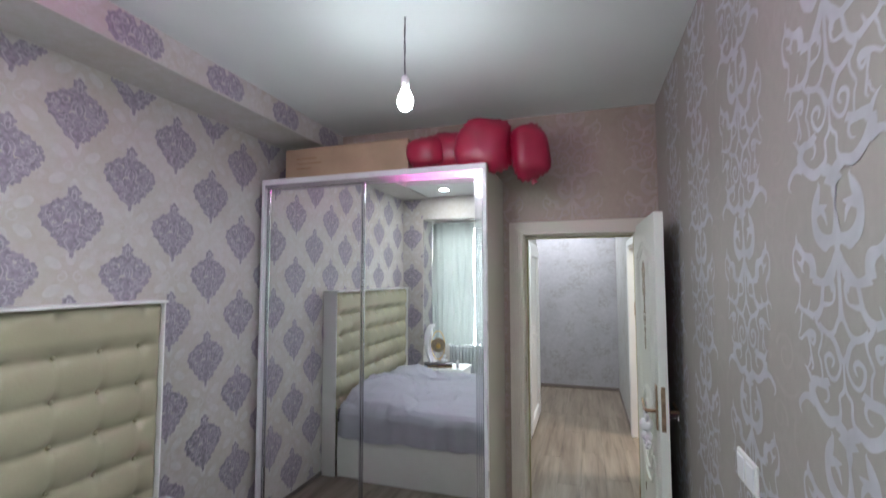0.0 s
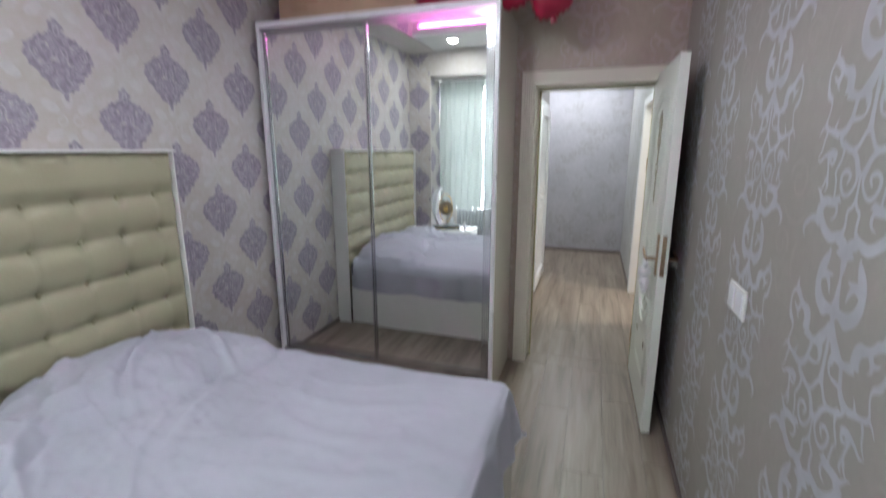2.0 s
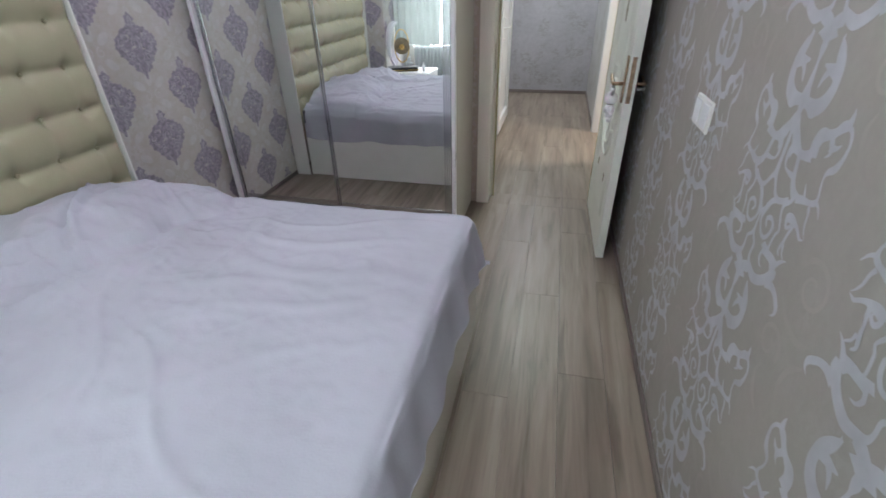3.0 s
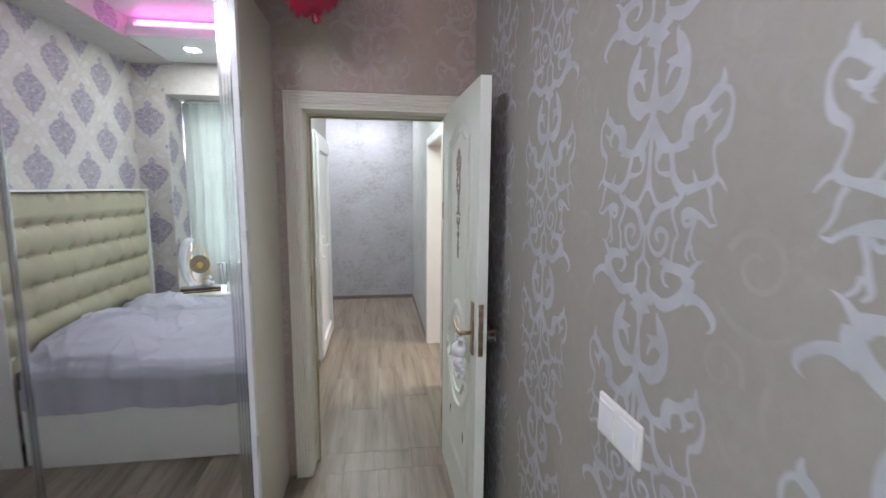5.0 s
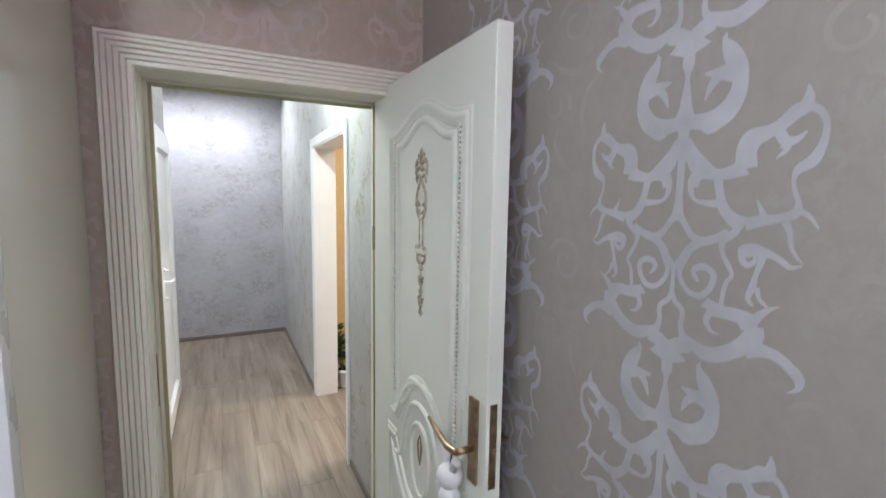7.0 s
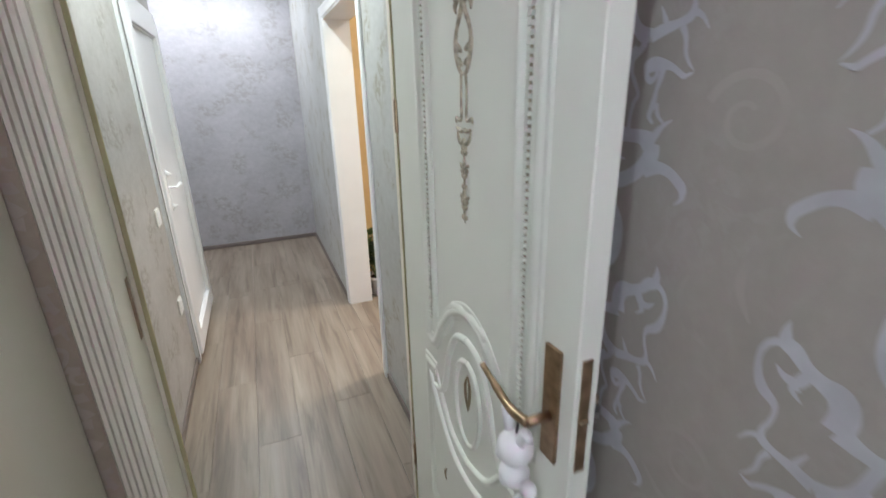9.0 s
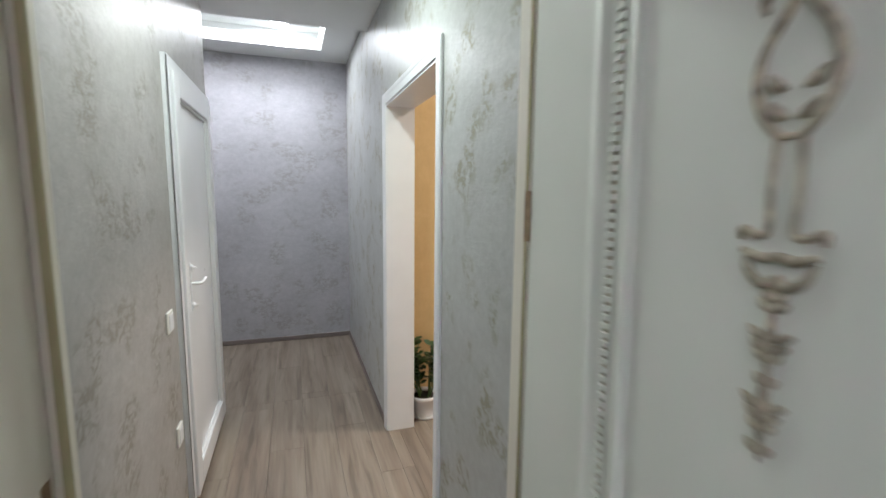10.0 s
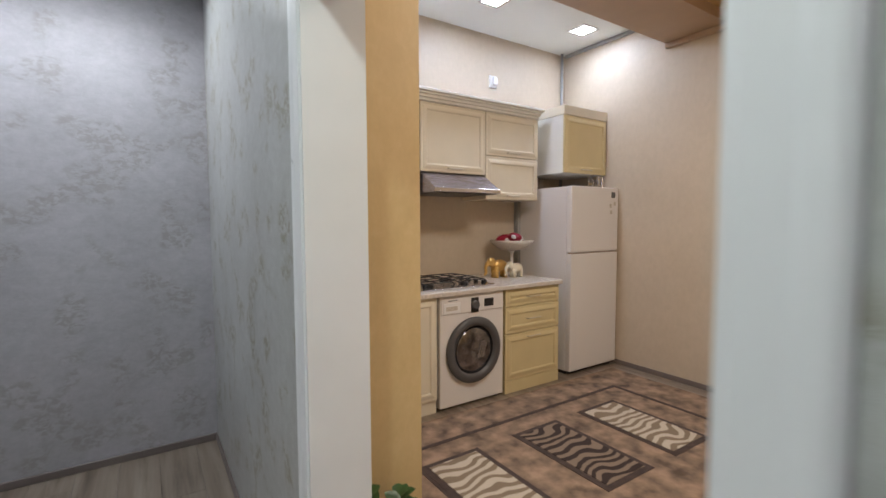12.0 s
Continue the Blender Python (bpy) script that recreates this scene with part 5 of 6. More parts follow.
hob = thing("gas_hob", 3.05, 7.20, 0.879, "steel gas hob with black grates set in the worktop", "gas hob")
part("steel_tray", boxes((-0.33, -0.26, 0, 0.33, 0.26, 0.012), bev=0.005), CHROME, hob)
for bx, by, r in ((-0.19, -0.11, 0.045), (0.13, -0.12, 0.035), (-0.18, 0.13, 0.035), (0.12, 0.12, 0.055)):
    part("burner", lathe([(r, 0.012), (r, 0.024), (r * 0.8, 0.03), (r * 0.75, 0.034), (0.001, 0.036)], 20, at=(bx, by, 0)), BLACK, hob, smooth=False)
for gx in (-0.18, 0.12):
    bm = bmesh.new()
    for s in (-1, 1):
        tube(bm, smooth_line([(gx + s * 0.125, -0.23, 0.013), (gx + s * 0.125, -0.225, 0.052), (gx + s * 0.125, 0.225, 0.052), (gx + s * 0.125, 0.23, 0.013)], 3), 0.005, 6)
    for yy in (-0.22, -0.11, 0.0, 0.12, 0.22):
        tube(bm, [(gx - 0.125, yy, 0.052), (gx + 0.125, yy, 0.052)], 0.005, 6)
    tube(bm, [(gx, -0.22, 0.053), (gx, 0.22, 0.053)], 0.005, 6)
    part("grate", bm, BLACK, hob)
for k in range(4):
    part("knob", lathe([(0.018, 0.012), (0.018, 0.032), (0.014, 0.036), (0.001, 0.036)], 14, at=(0.285, -0.17 + k * 0.10, 0)), BLACK, hob, smooth=False)


def upper_unit(x0, x1, z0, z1, label, fronts, depth=0.34, yf=YU, m=KCAB, side=None):
    u = thing("wall_cabinet", x0, yf, z0, label, "kitchen cabinet", "fitted kitchen cabinets")
    w = x1 - x0
    part("body", boxes((0.001, 0.019, 0, w - 0.001, depth, z1 - z0)), side or m, u)
    for name, fx, fz, fw, fh, hd in fronts:
        raised_door(fw, fh, name, u, fx, 0, fz, m, hd)
    return u


upper_unit(1.93, 2.33, 1.565, 2.30, "cream framed wall cabinet", [("door", 0, 0, 0.40, 0.735, "low")])
upper_unit(2.332, 2.888, 1.565, 2.30, "cream framed wall cabinet", [("door", 0, 0, 0.556, 0.735, "low")])
upper_unit(2.89, 3.53, 1.765, 2.30, "cream framed wall cabinet above the cooker hood", [("door", 0, 0, 0.64, 0.535, "low")])
upper_unit(3.532, 4.145, 1.565, 2.30, "cream wall cabinet with two lift-up doors", [("door", 0, 0, 0.613, 0.365, "low"), ("door", 0, 0.37, 0.613, 0.365, "low")])
corn = thing("cornice", 2.98, YU, 2.302, "white stepped cornice on the wall cabinets", "cornice")
part("moulded_cornice", boxes((-1.05, -0.012, 0, 1.165, 0.34, 0.022), (-1.05, -0.028, 0.022, 1.172, 0.34, 0.045), (-1.05, -0.045, 0.045, 1.18, 0.34, 0.062), (-1.05, -0.065, 0.062, 1.19, 0.34, 0.085), bev=0.004), WHITE, corn)
fcab = upper_unit(4.27, 4.862, 1.815, 2.33, "beige cabinet above the fridge with white sides", [("door", 0, 0, 0.59, 0.515, "low")], 0.548, 7.05, KCABY, WHITE)
part("top_panel", boxes((-0.006, -0.004, 0.517, 0.592, 0.548, 0.60), bev=0.003), KCAB, fcab)

hood = thing("cooker_hood", 3.21, 7.05, 1.60, "slim steel cooker hood under the wall cabinet", "cooker hood")
bm = bmesh.new()
prof = [(0.0, 0.0), (0.0, 0.028), (0.20, 0.155), (0.54, 0.155), (0.54, 0.0)]
va = [[bm.verts.new((x, y, z)) for y, z in prof] for x in (-0.31, 0.31)]
for k in range(len(prof)):
    k2 = (k + 1) % len(prof)
    bm.faces.new((va[0][k], va[0][k2], va[1][k2], va[1][k]))
bm.faces.new(va[0][::-1])
bm.faces.new(va[1])
bmesh.ops.recalc_face_normals(bm, faces=bm.faces)
part("canopy", bm, HOODM, hood)
part("front_strip", boxes((-0.312, -0.006, 0.002, 0.312, -0.0005, 0.03), bev=0.002), CHROME, hood)
part("filter", boxes((-0.29, 0.03, -0.006, 0.29, 0.50, -0.0005)), DARKGREY, hood)

fr = thing("fridge_freezer", 4.53, YF, 0, "white two-door fridge-freezer standing beside the drawer unit", "fridge")
part("body", boxes((-0.325, 0.055, 0.03, 0.325, 0.68, 1.68), bev=0.01, seg=2), FRIDGEM, fr, "white cabinet")
part("lower_door", boxes((-0.325, 0.0, 0.035, 0.325, 0.054, 1.085), bev=0.01, seg=2), FRIDGEM, fr)
part("upper_door", boxes((-0.325, 0.0, 1.10, 0.325, 0.054, 1.685), bev=0.01, seg=2), FRIDGEM, fr)
part("grip_strip", boxes((-0.31, 0.004, 1.086, 0.31, 0.05, 1.099)), CHROME, fr)
part("sticker", boxes((0.22, -0.002, 1.59, 0.275, -0.0004, 1.645)), DARKGREY, fr)
for x, z in ((0.195, 1.50), (0.255, 1.52), (0.205, 1.44)):
    part("sticker", boxes((x, -0.002, z, x + 0.03, -0.0004, z + 0.035)), WORKTOP, fr)
part("kick_plate", boxes((-0.31, 0.05, 0.0, 0.31, 0.6, 0.029)), BLACK, fr)

fig = thing("glass_ornament", 4.57, 6.98, 1.6855, "small clear glass ornament with gold trim standing on the fridge", "ornament")
part("glass_body", lathe([(0.001, 0), (0.022, 0.0), (0.026, 0.012), (0.014, 0.03), (0.024, 0.05), (0.026, 0.066), (0.010, 0.085), (0.013, 0.10), (0.001, 0.104)], 14, at=(-0.02, 0, 0)), GLASS, fig, smooth=True)
part("glass_bird", lathe([(0.001, 0), (0.016, 0.0), (0.020, 0.02), (0.010, 0.04), (0.016, 0.058), (0.001, 0.07)], 12, at=(0.028, -0.005, 0)), GLASS, fig, smooth=True)
part("gold_ring", lathe([(0.015, 0.028), (0.0175, 0.031), (0.015, 0.034)], 14, at=(-0.02, 0, 0)), GOLD, fig, smooth=True)

pipe = thing("corner_pipe", 4.80, 7.565, 0.9, "thin grey pipe in the kitchen corner", "pipe")
part("pipe_run", tube(bmesh.new(), [(0, 0, 0), (0, 0, KZ - 0.9)], 0.014, 10), RADIATOR, pipe, smooth=True)
pipe2 = thing("wall_pipe", 4.20, 7.56, 0.88, "grey vertical duct behind the worktop", "pipe")
part("pipe_run", boxes((-0.03, -0.02, 0, 0.03, 0.038, 0.70), bev=0.004), RADIATOR, pipe2)
conduit = thing("ceiling_conduit", KX1 - 0.02, 7.02, KZ - 0.035, "thin grey conduit under the kitchen ceiling", "conduit")
part("conduit_run", boxes((-0.012, -0.55, 0, 0.018, 0.55, 0.03), bev=0.003), RADIATOR, conduit)
sock = thing("wall_socket", 3.89, KY1, 2.67, "small white socket high on the kitchen wall", "socket")
part("plate", boxes((-0.045, -0.02, -0.045, 0.045, 0, 0.07), bev=0.006), PVC, sock)
part("plug", boxes((-0.02, -0.05, -0.02, 0.03, -0.0205, 0.05), bev=0.006), PVC, sock)

eleph = thing("elephant_figurine", 3.73, 7.30, 0.879, "small gold and ivory elephant figurine on the worktop", "figurine")
bm = bmesh.new()
for (x, y, z, a, b2, c2) in ((0, 0, 0.105, 0.085, 0.045, 0.055), (-0.095, 0, 0.14, 0.042, 0.035, 0.042)):
    s = bmesh.ops.create_uvsphere(bm, u_segments=16, v_segments=10, radius=1)
    for q in s["verts"]:
        q.co = Vector((x + q.co.x * a, y + q.co.y * b2, z + q.co.z * c2))
for x, y in ((-0.05, 0.022), (-0.05, -0.022), (0.05, 0.022), (0.05, -0.022)):
    tube(bm, [(x, y, 0.10), (x, y, 0.0)], [0.022, 0.020], 10)
tube(bm, smooth_line([(-0.125, 0, 0.14), (-0.155, 0, 0.10), (-0.15, 0, 0.05), (-0.17, 0, 0.03)], 4), [0.02 - 0.001 * i for i in range(13)], 8)
body = part("elephant_body", bm, GOLD, eleph, smooth=True)
ivory = thing("elephant_figurine", 3.86, 7.22, 0.879, "small ivory elephant figurine beside the gold one on the worktop", "figurine")
ivory.scale = (0.8, 0.8, 0.8)
ivory_mesh = body.data.copy()
ivory_mesh.materials.clear()
ivory_mesh.materials.append(KCAB)
ivory_body = new("elephant_body", ivory_mesh)
ivory_body.parent = ivory
bowl = thing("fruit_bowl", 3.93, 7.36, 0.879, "pale footed bowl heaped with wrapped sweets", "bowl")
part("stem", lathe([(0.06, 0), (0.055, 0.01), (0.015, 0.03), (0.012, 0.20), (0.03, 0.225)], 20), CERAMIC, bowl, smooth=True)
part("dish", lathe([(0.03, 0.225), (0.12, 0.245), (0.19, 0.30), (0.20, 0.325), (0.19, 0.325), (0.11, 0.262), (0.001, 0.245)], 30), WORKTOP, bowl, smooth=True)
rnd = random.Random(9)
for k, (m, lab) in enumerate(((RED, "red wrapped sweet"), (CERAMIC, "white wrapped sweet"), (RED, "red wrapped sweet"), (RADIATOR, "grey wrapped sweet"), (RED, "red wrapped sweet"), (CERAMIC, "white wrapped sweet"), (GOLD, "gold wrapped sweet"))):
    bm = bmesh.new()
    bmesh.ops.create_icosphere(bm, subdivisions=2, radius=0.052)
    for q in bm.verts:
        q.co = Vector((q.co.x * 1.5, q.co.y, q.co.z * 0.7)) * (1 + 0.15 * noise.noise(q.co * 40))
    sw = part("wrapped_sweet", bm, m, bowl, lab, smooth=False)
    sw.matrix_basis = pose(0.09 * math.cos(k * 2.2), 0.07 * math.sin(k * 2.2), 0.31 + 0.02 * (k % 3), rnd.random() * 60, rnd.random() * 60, rnd.random() * 180)
deco = thing("figurine_pair", 4.74, 7.02, 1.68, "two small silver figurines on the fridge", "figurine")
for x in (-0.025, 0.03):
    part("figure_shape", lathe([(0.02, 0), (0.014, 0.01), (0.012, 0.05), (0.02, 0.07), (0.018, 0.10), (0.008, 0.115), (0.001, 0.118)], 12, at=(x, 0, 0.001)), CHROME, deco, smooth=True)

rug = thing("rug", 3.2, 5.6, 0, "brown patterned rug with cream and dark zebra-striped panels", "rug")
part("pile_base", boxes((-1.05, -1.3, 0.0005, 1.50, 1.22, 0.010), bev=0.004), RUGBASE, rug)
part("border_line", boxes((-0.88, 0.90, 0.0105, 1.12, 0.93, 0.013), (-0.88, -1.2, 0.0105, -0.85, 0.90, 0.013), (1.09, -1.2, 0.0105, 1.12, 0.90, 0.013)), RUGDARK, rug)
for k, x in enumerate((-0.86, -0.15 - 0.03, 0.44)):
    w = 0.40
    for yy in (-1.15, -0.06):
        part("panel_frame", boxes((x, yy + 0.08, 0.0105, x + w, yy + 0.80, 0.014)), RUGDARK, rug, "dark brown panel frame")
        part("zebra_panel", boxes((x + 0.035, yy + 0.115, 0.0145, x + w - 0.035, yy + 0.765, 0.019), bev=0.002), ZEBRAD if k == 1 else ZEBRAW, rug, "dark zebra-striped pile" if k == 1 else "cream zebra-striped pile")


# ---- printed wallpaper ornament ----
def scroll_motif():
    """One repeat of the silver scroll column: half is drawn, then mirrored. 0.5 m high."""
    f = []
    stroke(f, [(0.000, -0.024, 0.014), (0.002, -0.047, 0.017), (0.000, -0.069, 0.008), (0.002, -0.097, 0.012), (0.000, -0.119, 0.024), (0.000, -0.135, 0.039)])
    stroke(f, [(0.000, -0.131, 0.043), (0.000, -0.155, 0.020), (0.002, -0.173, 0.016), (0.002, -0.196, 0.010), (0.002, -0.224, 0.009), (0.002, -0.256, 0.009), (0.002, -0.279, 0.014), (0.004, -0.297, 0.018)])
    stroke(f, [(0.000, -0.137, 0.024), (0.019, -0.141, 0.023), (0.043, -0.143, 0.030), (0.064, -0.135, 0.032), (0.079, -0.115, 0.027), (0.083, -0.091, 0.023), (0.077, -0.069, 0.028), (0.064, -0.044, 0.022), (0.053, -0.024, 0.003)])
    stroke(f, [(0.028, -0.137, 0.015), (0.042, -0.150, 0.026), (0.058, -0.141, 0.026)])
    stroke(f, [(0.073, -0.077, 0.030), (0.052, -0.075, 0.018), (0.029, -0.071, 0.004)])
    stroke(f, [(0.053, -0.077, 0.016), (0.040, -0.091, 0.012), (0.032, -0.111, 0.003)])
    stroke(f, [(0.006, -0.167, 0.014), (0.016, -0.190, 0.023), (0.033, -0.212, 0.030), (0.058, -0.224, 0.017), (0.081, -0.222, 0.019), (0.101, -0.214, 0.028)])
    stroke(f, [(0.061, -0.226, 0.014), (0.067, -0.252, 0.013), (0.073, -0.273, 0.016), (0.087, -0.289, 0.018), (0.107, -0.296, 0.018)])
    stroke(f, [(0.025, -0.222, 0.012), (0.020, -0.234, 0.012), (0.021, -0.252, 0.009), (0.030, -0.264, 0.006), (0.050, -0.268, 0.010), (0.069, -0.268, 0.013)])
    stroke(f, [(0.025, -0.242, 0.013), (0.030, -0.232, 0.009), (0.038, -0.230, 0.003)])
    stroke(f, [(0.103, -0.218, 0.029), (0.100, -0.194, 0.029), (0.108, -0.177, 0.029), (0.127, -0.170, 0.019), (0.144, -0.161, 0.017), (0.158, -0.148, 0.020), (0.168, -0.143, 0.018), (0.171, -0.129, 0.011), (0.169, -0.115, 0.001)])
    stroke(f, [(0.170, -0.143, 0.012), (0.184, -0.150, 0.009), (0.192, -0.164, 0.008), (0.193, -0.179, 0.008), (0.190, -0.196, 0.011), (0.182, -0.212, 0.015), (0.168, -0.222, 0.012), (0.163, -0.234, 0.006), (0.166, -0.252, 0.006), (0.171, -0.265, 0.007), (0.169, -0.279, 0.013), (0.153, -0.286, 0.011), (0.132, -0.290, 0.015), (0.107, -0.297, 0.018)])
    stroke(f, [(0.139, -0.168, 0.014), (0.149, -0.184, 0.014), (0.163, -0.183, 0.009), (0.173, -0.174, 0.002)])
    stroke(f, [(0.148, -0.188, 0.014), (0.151, -0.196, 0.008), (0.140, -0.206, 0.002)])
    stroke(f, [(0.135, -0.293, 0.011), (0.127, -0.276, 0.007), (0.120, -0.262, 0.002)])
    stroke(f, [(0.171, -0.275, 0.009), (0.185, -0.283, 0.006), (0.196, -0.298, 0.002)])
    stroke(f, [(0.085, -0.290, 0.016), (0.097, -0.303, 0.012), (0.088, -0.315, 0.011), (0.077, -0.325, 0.011), (0.079, -0.343, 0.007), (0.087, -0.357, 0.008), (0.095, -0.373, 0.006), (0.087, -0.387, 0.007), (0.083, -0.418, 0.007), (0.088, -0.425, 0.008), (0.104, -0.426, 0.011), (0.120, -0.431, 0.018), (0.133, -0.433, 0.015)])
    stroke(f, [(0.008, -0.293, 0.012), (0.018, -0.307, 0.010), (0.027, -0.319, 0.011), (0.044, -0.327, 0.014), (0.067, -0.321, 0.013), (0.085, -0.309, 0.011)])
    stroke(f, [(0.041, -0.329, 0.014), (0.026, -0.341, 0.014), (0.016, -0.359, 0.015), (0.011, -0.381, 0.009), (0.017, -0.397, 0.008), (0.031, -0.411, 0.009), (0.049, -0.413, 0.010), (0.063, -0.399, 0.010), (0.068, -0.379, 0.010), (0.059, -0.369, 0.010), (0.046, -0.367, 0.011), (0.035, -0.375, 0.009), (0.039, -0.385, 0.007), (0.045, -0.391, 0.003)])
    stroke(f, [(0.016, -0.359, 0.014), (0.002, -0.373, 0.009), (0.000, -0.397, 0.007), (0.000, -0.412, 0.008), (0.006, -0.430, 0.009), (0.021, -0.444, 0.009), (0.020, -0.468, 0.009), (0.025, -0.484, 0.013), (0.041, -0.494, 0.019), (0.068, -0.502, 0.024), (0.095, -0.492, 0.023), (0.116, -0.476, 0.024), (0.131, -0.458, 0.029), (0.133, -0.440, 0.023)])
    stroke(f, [(0.057, -0.421, 0.020), (0.067, -0.431, 0.011), (0.062, -0.450, 0.010), (0.071, -0.464, 0.006), (0.083, -0.466, 0.002)])
    stroke(f, [(0.062, -0.432, 0.018), (0.088, -0.433, 0.015), (0.112, -0.435, 0.016), (0.123, -0.446, 0.019)])
    stroke(f, [(0.065, -0.422, 0.013), (0.088, -0.427, 0.010)])
    stroke(f, [(0.123, -0.476, 0.028), (0.148, -0.472, 0.018), (0.167, -0.476, 0.015), (0.182, -0.486, 0.015), (0.192, -0.496, 0.014), (0.192, -0.510, 0.007), (0.180, -0.520, 0.001)])
    stroke(f, [(0.127, -0.438, 0.016), (0.139, -0.422, 0.011), (0.150, -0.412, 0.006), (0.162, -0.406, 0.001)])
    stroke(f, [(0.105, -0.343, 0.005), (0.108, -0.337, 0.018), (0.120, -0.333, 0.019), (0.136, -0.335, 0.014), (0.150, -0.339, 0.009), (0.163, -0.347, 0.008), (0.170, -0.351, 0.007), (0.183, -0.347, 0.002)])
    stroke(f, [(0.108, -0.335, 0.014), (0.107, -0.347, 0.010), (0.115, -0.355, 0.009), (0.124, -0.349, 0.007), (0.124, -0.341, 0.004), (0.117, -0.341, 0.002)])
    stroke(f, [(0.135, -0.333, 0.012), (0.133, -0.349, 0.010), (0.128, -0.367, 0.007), (0.125, -0.385, 0.010), (0.120, -0.402, 0.008), (0.128, -0.412, 0.004)])
    stroke(f, [(0.131, -0.385, 0.008), (0.135, -0.400, 0.006), (0.146, -0.410, 0.004)])
    stroke(f, [(0.158, -0.291, 0.010), (0.165, -0.305, 0.007), (0.168, -0.323, 0.006), (0.176, -0.337, 0.004), (0.184, -0.345, 0.001)])
    stroke(f, [(0.020, -0.512, 0.041), (0.002, -0.534, 0.015), (0.000, -0.553, 0.008), (0.000, -0.587, 0.006)])
    stroke(f, [(0.000, -0.512, 0.021), (0.021, -0.502, 0.026), (0.039, -0.498, 0.023)])
    stroke(f, [(0.058, -0.519, 0.002), (0.056, -0.529, 0.009)])
    return mirror_faces(f)


MOTIF = scroll_motif()


def ghost_motif():
    f = []
    curl(f, 0.0, 0.0, 0.055, 0.012, 20, 1.3, 0.012, 0.006)
    curl(f, 0.05, -0.16, 0.045, 0.012, 200, -1.2, 0.012, 0.006)
    stroke(f, [(-0.06, -0.08, 0.004), (-0.02, -0.10, 0.014), (0.03, -0.09, 0.012), (0.07, -0.06, 0.004)])
    stroke(f, [(-0.05, -0.24, 0.004), (-0.03, -0.20, 0.012), (-0.04, -0.15, 0.012), (-0.07, -0.12, 0.004)])
    stroke(f, [(0.0, -0.30, 0.004), (0.03, -0.28, 0.016), (0.05, -0.24, 0.010), (0.04, -0.21, 0.004)])
    return f


GHOSTM = surf("faint_taupe_print", (0.385, 0.355, 0.325), 0.42, metal=0.0, vary=0.06, scale=12, bumpy=0.05)
ghost = ghost_motif()
east_cols = [2.282 - 0.526 * k for k in range(-1, 6)]
east_rows = [1.878 + 0.5 * k for k in range(-3, 4)]
paper_print("damask_print", MOTIF, [(c, r) for c in east_cols for r in east_rows], lambda u, v, h: (XE - h, u, v),
            lambda u, v: -0.5 < u < YD - 0.002 and 0.036 < v < ZB - 0.002, SILVER, wall_east, 0.0008)
paper_print("faint_print", ghost, [(c + 0.263, r + 0.1) for c in east_cols for r in east_rows], lambda u, v, h: (XE - h, u, v),
            lambda u, v: -0.5 < u < YD - 0.002 and 0.036 < v < ZB - 0.002, GHOSTM, wall_east, 0.0005)


def door_wall_inside(u, v):
    return XW < u < XE - 0.002 and v < ZB - 0.002 and (v > 2.055 or u < 0.49 or u > 1.42) and v > 0.04


paper_print("damask_print", MOTIF, [(0.93 + 0.526 * k, r - 0.02) for k in range(-4, 2) for r in east_rows], lambda u, v, h: (u, YD - h, v), door_wall_inside, ROSEPRINT, wall_door, 0.0008)


def lilac_motif():
    """Filled leafy lozenge, 0.27 m wide and 0.31 m high: base lobes."""
    f = []
    for x, y, rx, ry, t in ((0, 0.156, 0.010, 0.010, 0), (0, 0.134, 0.029, 0.023, 0), (0.019, 0.106, 0.012, 0.012, -20), (0, 0.098, 0.017, 0.020, 0), (0.036, 0.084, 0.024, 0.019, -20), (0.064, 0.076, 0.020, 0.019, -20),
                            (0.082, 0.054, 0.024, 0.021, -20), (0.107, 0.040, 0.021, 0.020, -10), (0.122, 0.014, 0.013, 0.018, 20), (0.102, 0.000, 0.022, 0.018, 0), (0.060, 0.020, 0.034, 0.036, 0), (0.108, -0.022, 0.014, 0.015, 0),
                            (0.084, -0.034, 0.022, 0.020, 30), (0.054, -0.034, 0.028, 0.026, 0), (0.068, -0.064, 0.019, 0.017, 20), (0.040, -0.078, 0.024, 0.021, 0), (0.044, -0.102, 0.014, 0.013, 20),
                            (0.020, -0.108, 0.018, 0.018, 10), (0.0, -0.122, 0.016, 0.018, 0), (0.0, -0.146, 0.009, 0.016, 0), (0.0, 0.05, 0.042, 0.050, 0), (0.0, -0.05, 0.042, 0.060, 0)):
        blob(f, x, y, rx, ry, 5, 0.15, 24, t)
        if x:
            blob(f, -x, y, rx, ry, 5, 0.15, 24, -t)
    return f


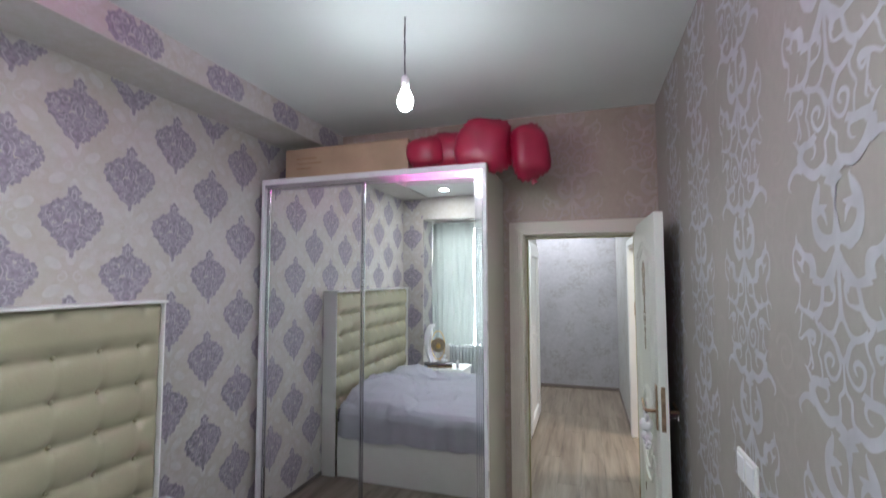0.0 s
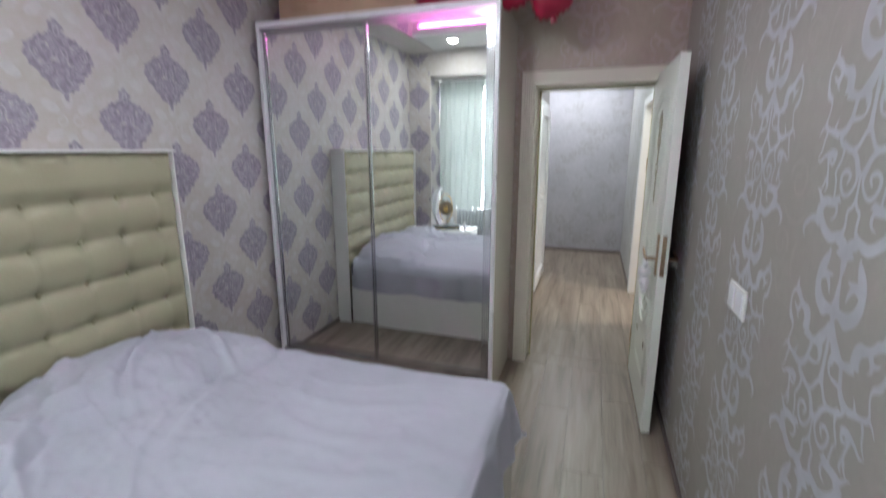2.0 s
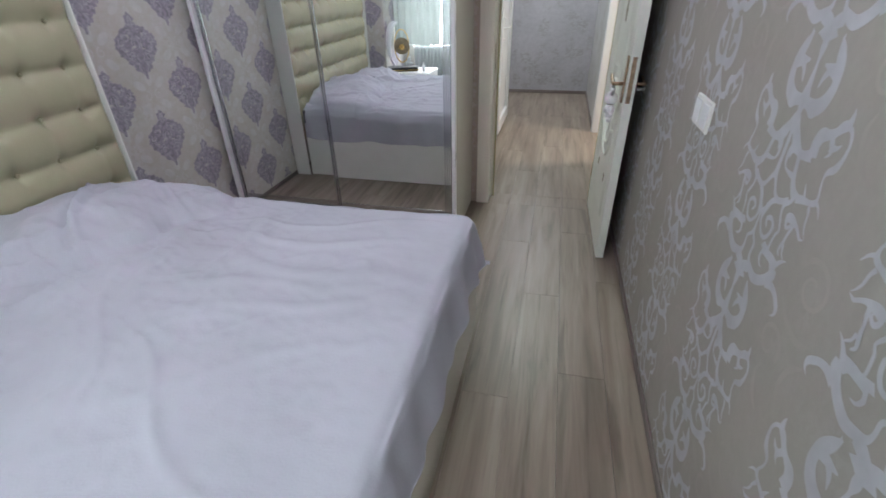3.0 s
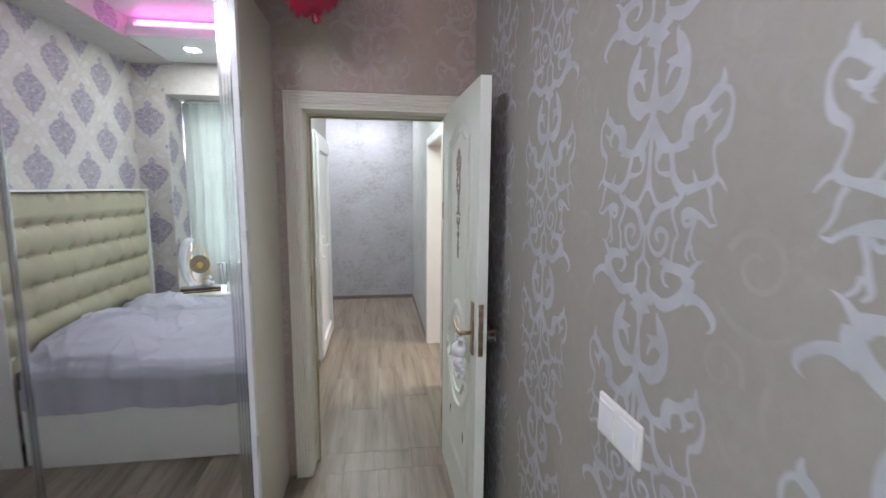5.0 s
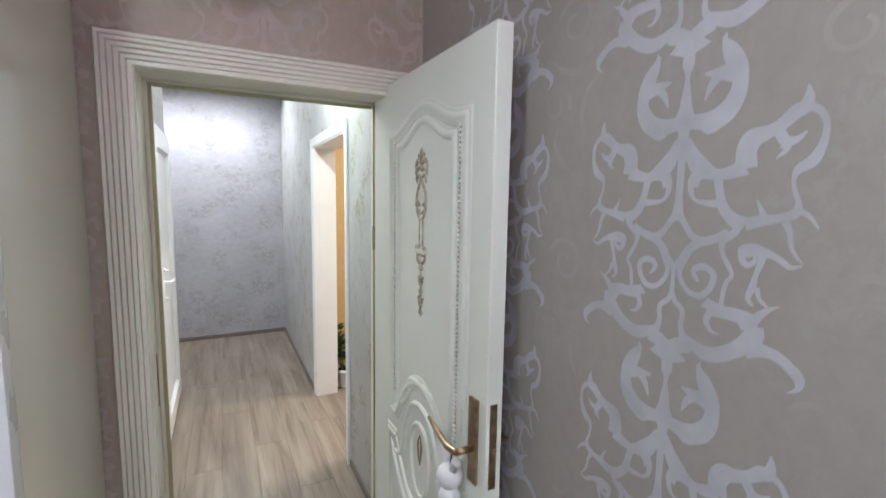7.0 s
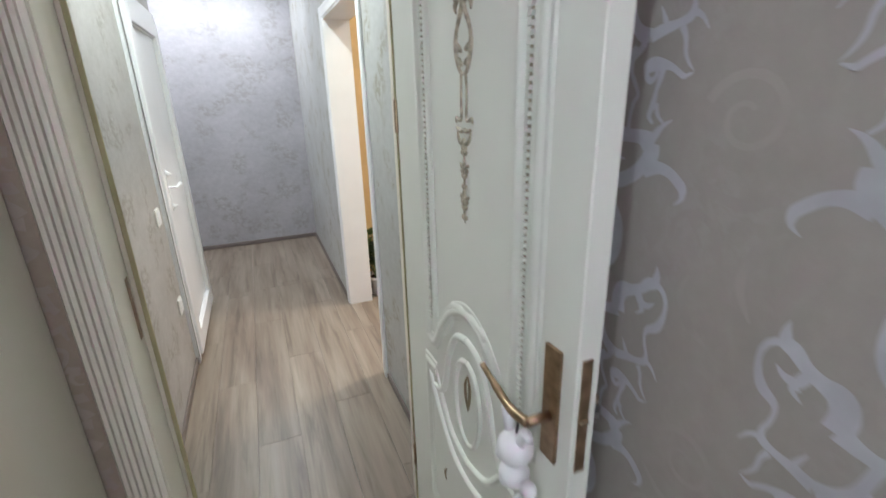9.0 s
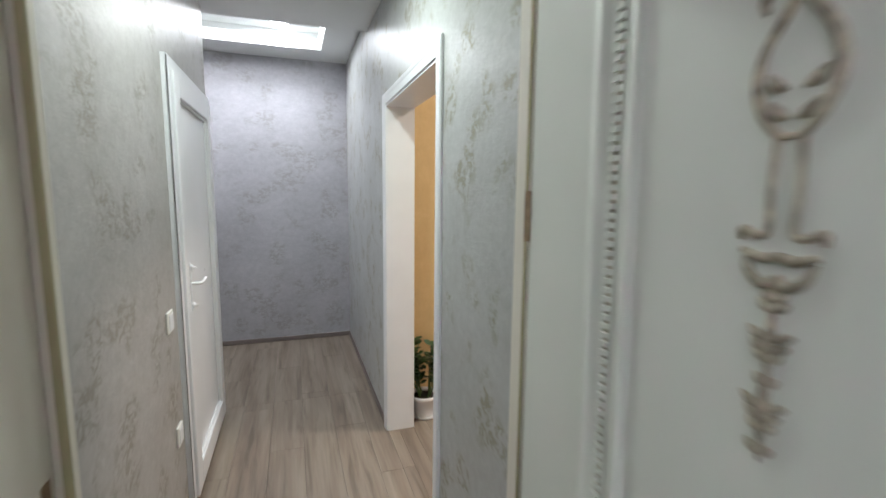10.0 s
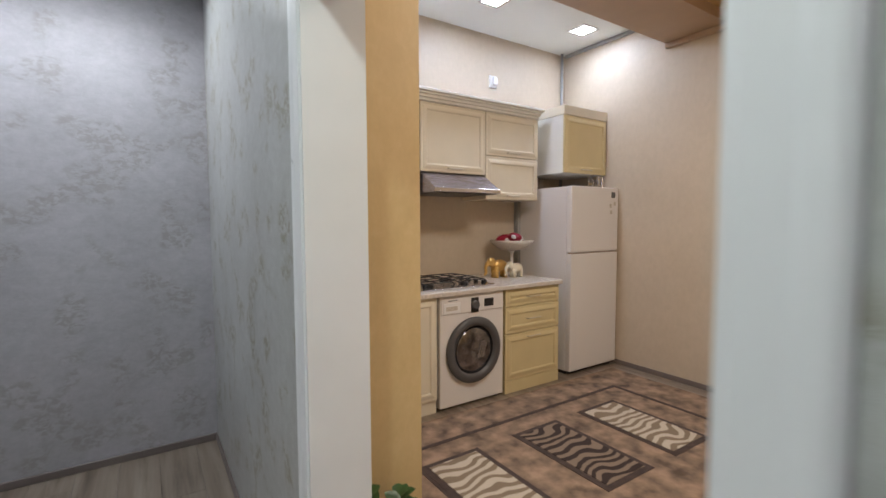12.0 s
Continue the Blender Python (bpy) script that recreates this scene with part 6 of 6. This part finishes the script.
def lilac_lines():
    f = []
    stroke(f, [(0.0, 0.145, 0.002), (0.010, 0.125, 0.005), (0.006, 0.10, 0.003), (0.0, 0.09, 0.002)])
    stroke(f, [(0.008, 0.10, 0.002), (0.028, 0.115, 0.005), (0.034, 0.10, 0.003)])
    for px, py, r, a in ((0.030, 0.075, 0.012, 40), (0.078, 0.062, 0.011, 120), (0.090, 0.000, 0.012, 200), (0.050, -0.030, 0.013, 80), (0.070, -0.052, 0.009, 300), (0.030, -0.085, 0.012, 10), (0.0, 0.134, 0.012, 90)):
        curl(f, px, py, r, r * 0.3, a, 0.9, 0.005, 0.002)
    stroke(f, [(0.010, 0.055, 0.002), (0.026, 0.040, 0.005), (0.030, 0.010, 0.003), (0.016, -0.010, 0.002)])
    stroke(f, [(0.012, -0.030, 0.002), (0.024, -0.045, 0.005), (0.010, -0.070, 0.002)])
    curl(f, 0.060, 0.045, 0.022, 0.006, 30, 1.0, 0.005, 0.003)
    curl(f, 0.092, 0.028, 0.020, 0.005, 60, -1.1, 0.005, 0.003)
    curl(f, 0.108, 0.008, 0.012, 0.004, 0, 0.9, 0.004, 0.002)
    curl(f, 0.072, -0.012, 0.020, 0.005, 200, 1.0, 0.005, 0.003)
    curl(f, 0.048, -0.052, 0.018, 0.005, 150, -1.0, 0.005, 0.003)
    stroke(f, [(0.014, -0.07, 0.003), (0.032, -0.09, 0.006), (0.020, -0.115, 0.004), (0.004, -0.135, 0.002)])
    stroke(f, [(0.004, 0.045, 0.002), (0.014, 0.02, 0.006), (0.006, -0.01, 0.003)])
    return mirror_faces(f)


def ghost_leaves():
    f = []
    for x, y, t in ((0.0, 0.09, 0), (0.07, 0.06, -55), (-0.07, 0.06, 55), (0.0, -0.09, 0), (0.07, -0.06, 55), (-0.07, -0.06, -55)):
        blob(f, x, y, 0.022, 0.040, 0, 0, 12, t)
    curl(f, 0.035, 0.0, 0.026, 0.008, 90, 1.1, 0.008, 0.004)
    curl(f, -0.035, 0.0, 0.026, 0.008, 90, -1.1, 0.008, 0.004)
    return f


LM, LL, GL = lilac_motif(), lilac_lines(), ghost_leaves()
GRIDU, GRIDV = 0.2565, 0.245


def lattice(u0, u1, v0, v1, cu, cv):
    out = []
    for i in range(int((u0 - cu) / GRIDU) - 1, int((u1 - cu) / GRIDU) + 2):
        for j in range(int((v0 - cv) / GRIDV) - 2, int((v1 - cv) / GRIDV) + 2):
            if (i + j) % 2 == 0:
                out.append((cu + i * GRIDU, cv + j * GRIDV))
    return out


def lilac_wall(parent, spots, place, inside):
    paper_print("damask_print", LM, spots, place, inside, LILAC, parent, 0.0006)
    paper_print("damask_lines", LL, spots, place, inside, LILACPALE, parent, 0.0021)
    paper_print("leaf_print", GL, [(u, v + GRIDV) for u, v in spots], place, inside, GHOST, parent, 0.0004)


west = lattice(YN, YD, 0, ZB, 1.842, 1.672)
lilac_wall(wall_west, west, lambda u, v, h: (XW + h, u, v), lambda u, v: YN < u < YD - 0.002 and 0.036 < v < 2.643)
lilac_wall(beam_west, [(u, v) for u, v in lattice(YN, YD, 2.5, ZB, 1.842, 1.672 + 0.30)], lambda u, v, h: (-0.835 + h, u, v), lambda u, v: YN < u < YD - 0.002 and 2.647 < v < ZB - 0.002)
lilac_wall(wall_window, [(u, v) for u, v in lattice(XW, XN, 0, ZB, -1.05, 1.672)], lambda u, v, h: (u, YN + h, v), lambda u, v: XW + 0.002 < u < XN - 0.002 and 0.04 < v < 2.64)
lilac_wall(wall_window, [(u, v) for u, v in lattice(YWIN, YN, 0, 2.38, -0.2, 1.672)], lambda u, v, h: (XN + h, u, v), lambda u, v: YWIN + 0.002 < u < YN - 0.002 and 0.04 < v < 2.388)

# ---- laminate boards, one object each ----
BW, BL = 0.192, 1.285
board_mesh = {}


def board(x0, x1, y0, y1):
    w, l = round(x1 - x0, 3), round(y1 - y0, 3)
    if w < 0.01 or l < 0.01:
        return
    if (w, l) not in board_mesh:
        bm = bmesh.new()
        g = 0.0004
        lo = [bm.verts.new(p) for p in ((g, g, -0.011), (w - g, g, -0.011), (w - g, l - g, -0.011), (g, l - g, -0.011))]
        c = 0.0009
        mid = [bm.verts.new(p) for p in ((g, g, -0.001), (w - g, g, -0.001), (w - g, l - g, -0.001), (g, l - g, -0.001))]
        hi = [bm.verts.new(p) for p in ((c, c, 0), (w - c, c, 0), (w - c, l - c, 0), (c, l - c, 0))]
        bm.faces.new(hi)
        for a, b2 in ((lo, mid), (mid, hi)):
            for k in range(4):
                bm.faces.new((a[k], a[(k + 1) % 4], b2[(k + 1) % 4], b2[k]))
        me = bpy.data.meshes.new("floor_board")
        bm.normal_update()
        bm.to_mesh(me)
        bm.free()
        me.materials.append(FLOORM)
        board_mesh[(w, l)] = me
    ob = new("floor_board", board_mesh[(w, l)])
    ob.location = (x0, y0, 0)
    ob.parent = floor


def lay(x0, x1, y0, y1, seed):
    rnd = random.Random(seed)
    i0 = math.floor((x0 - XW) / BW)
    i1 = math.ceil((x1 - XW) / BW)
    for i in range(i0, i1):
        a, b2 = max(x0, XW + i * BW), min(x1, XW + (i + 1) * BW)
        y = -0.7 - ((i * 0.43) % 1) * BL
        while y < y1:
            c, d = max(y, y0), min(y + BL, y1)
            if d - c > 0.01 and b2 - a > 0.01:
                board(a, b2, c, d)
            y += BL


lay(XW, XE, YWIN, YD, 1)
lay(0.572, 1.38, YD, HY0, 2)
lay(HX0, HX1, HY0, 5.985, 3)
lay(-0.9, HX1, 5.985, HY1, 4)
lay(HX1, 1.61, 4.39, 5.385, 5)
lay(1.61, KX1, 3.42, KY1, 6)
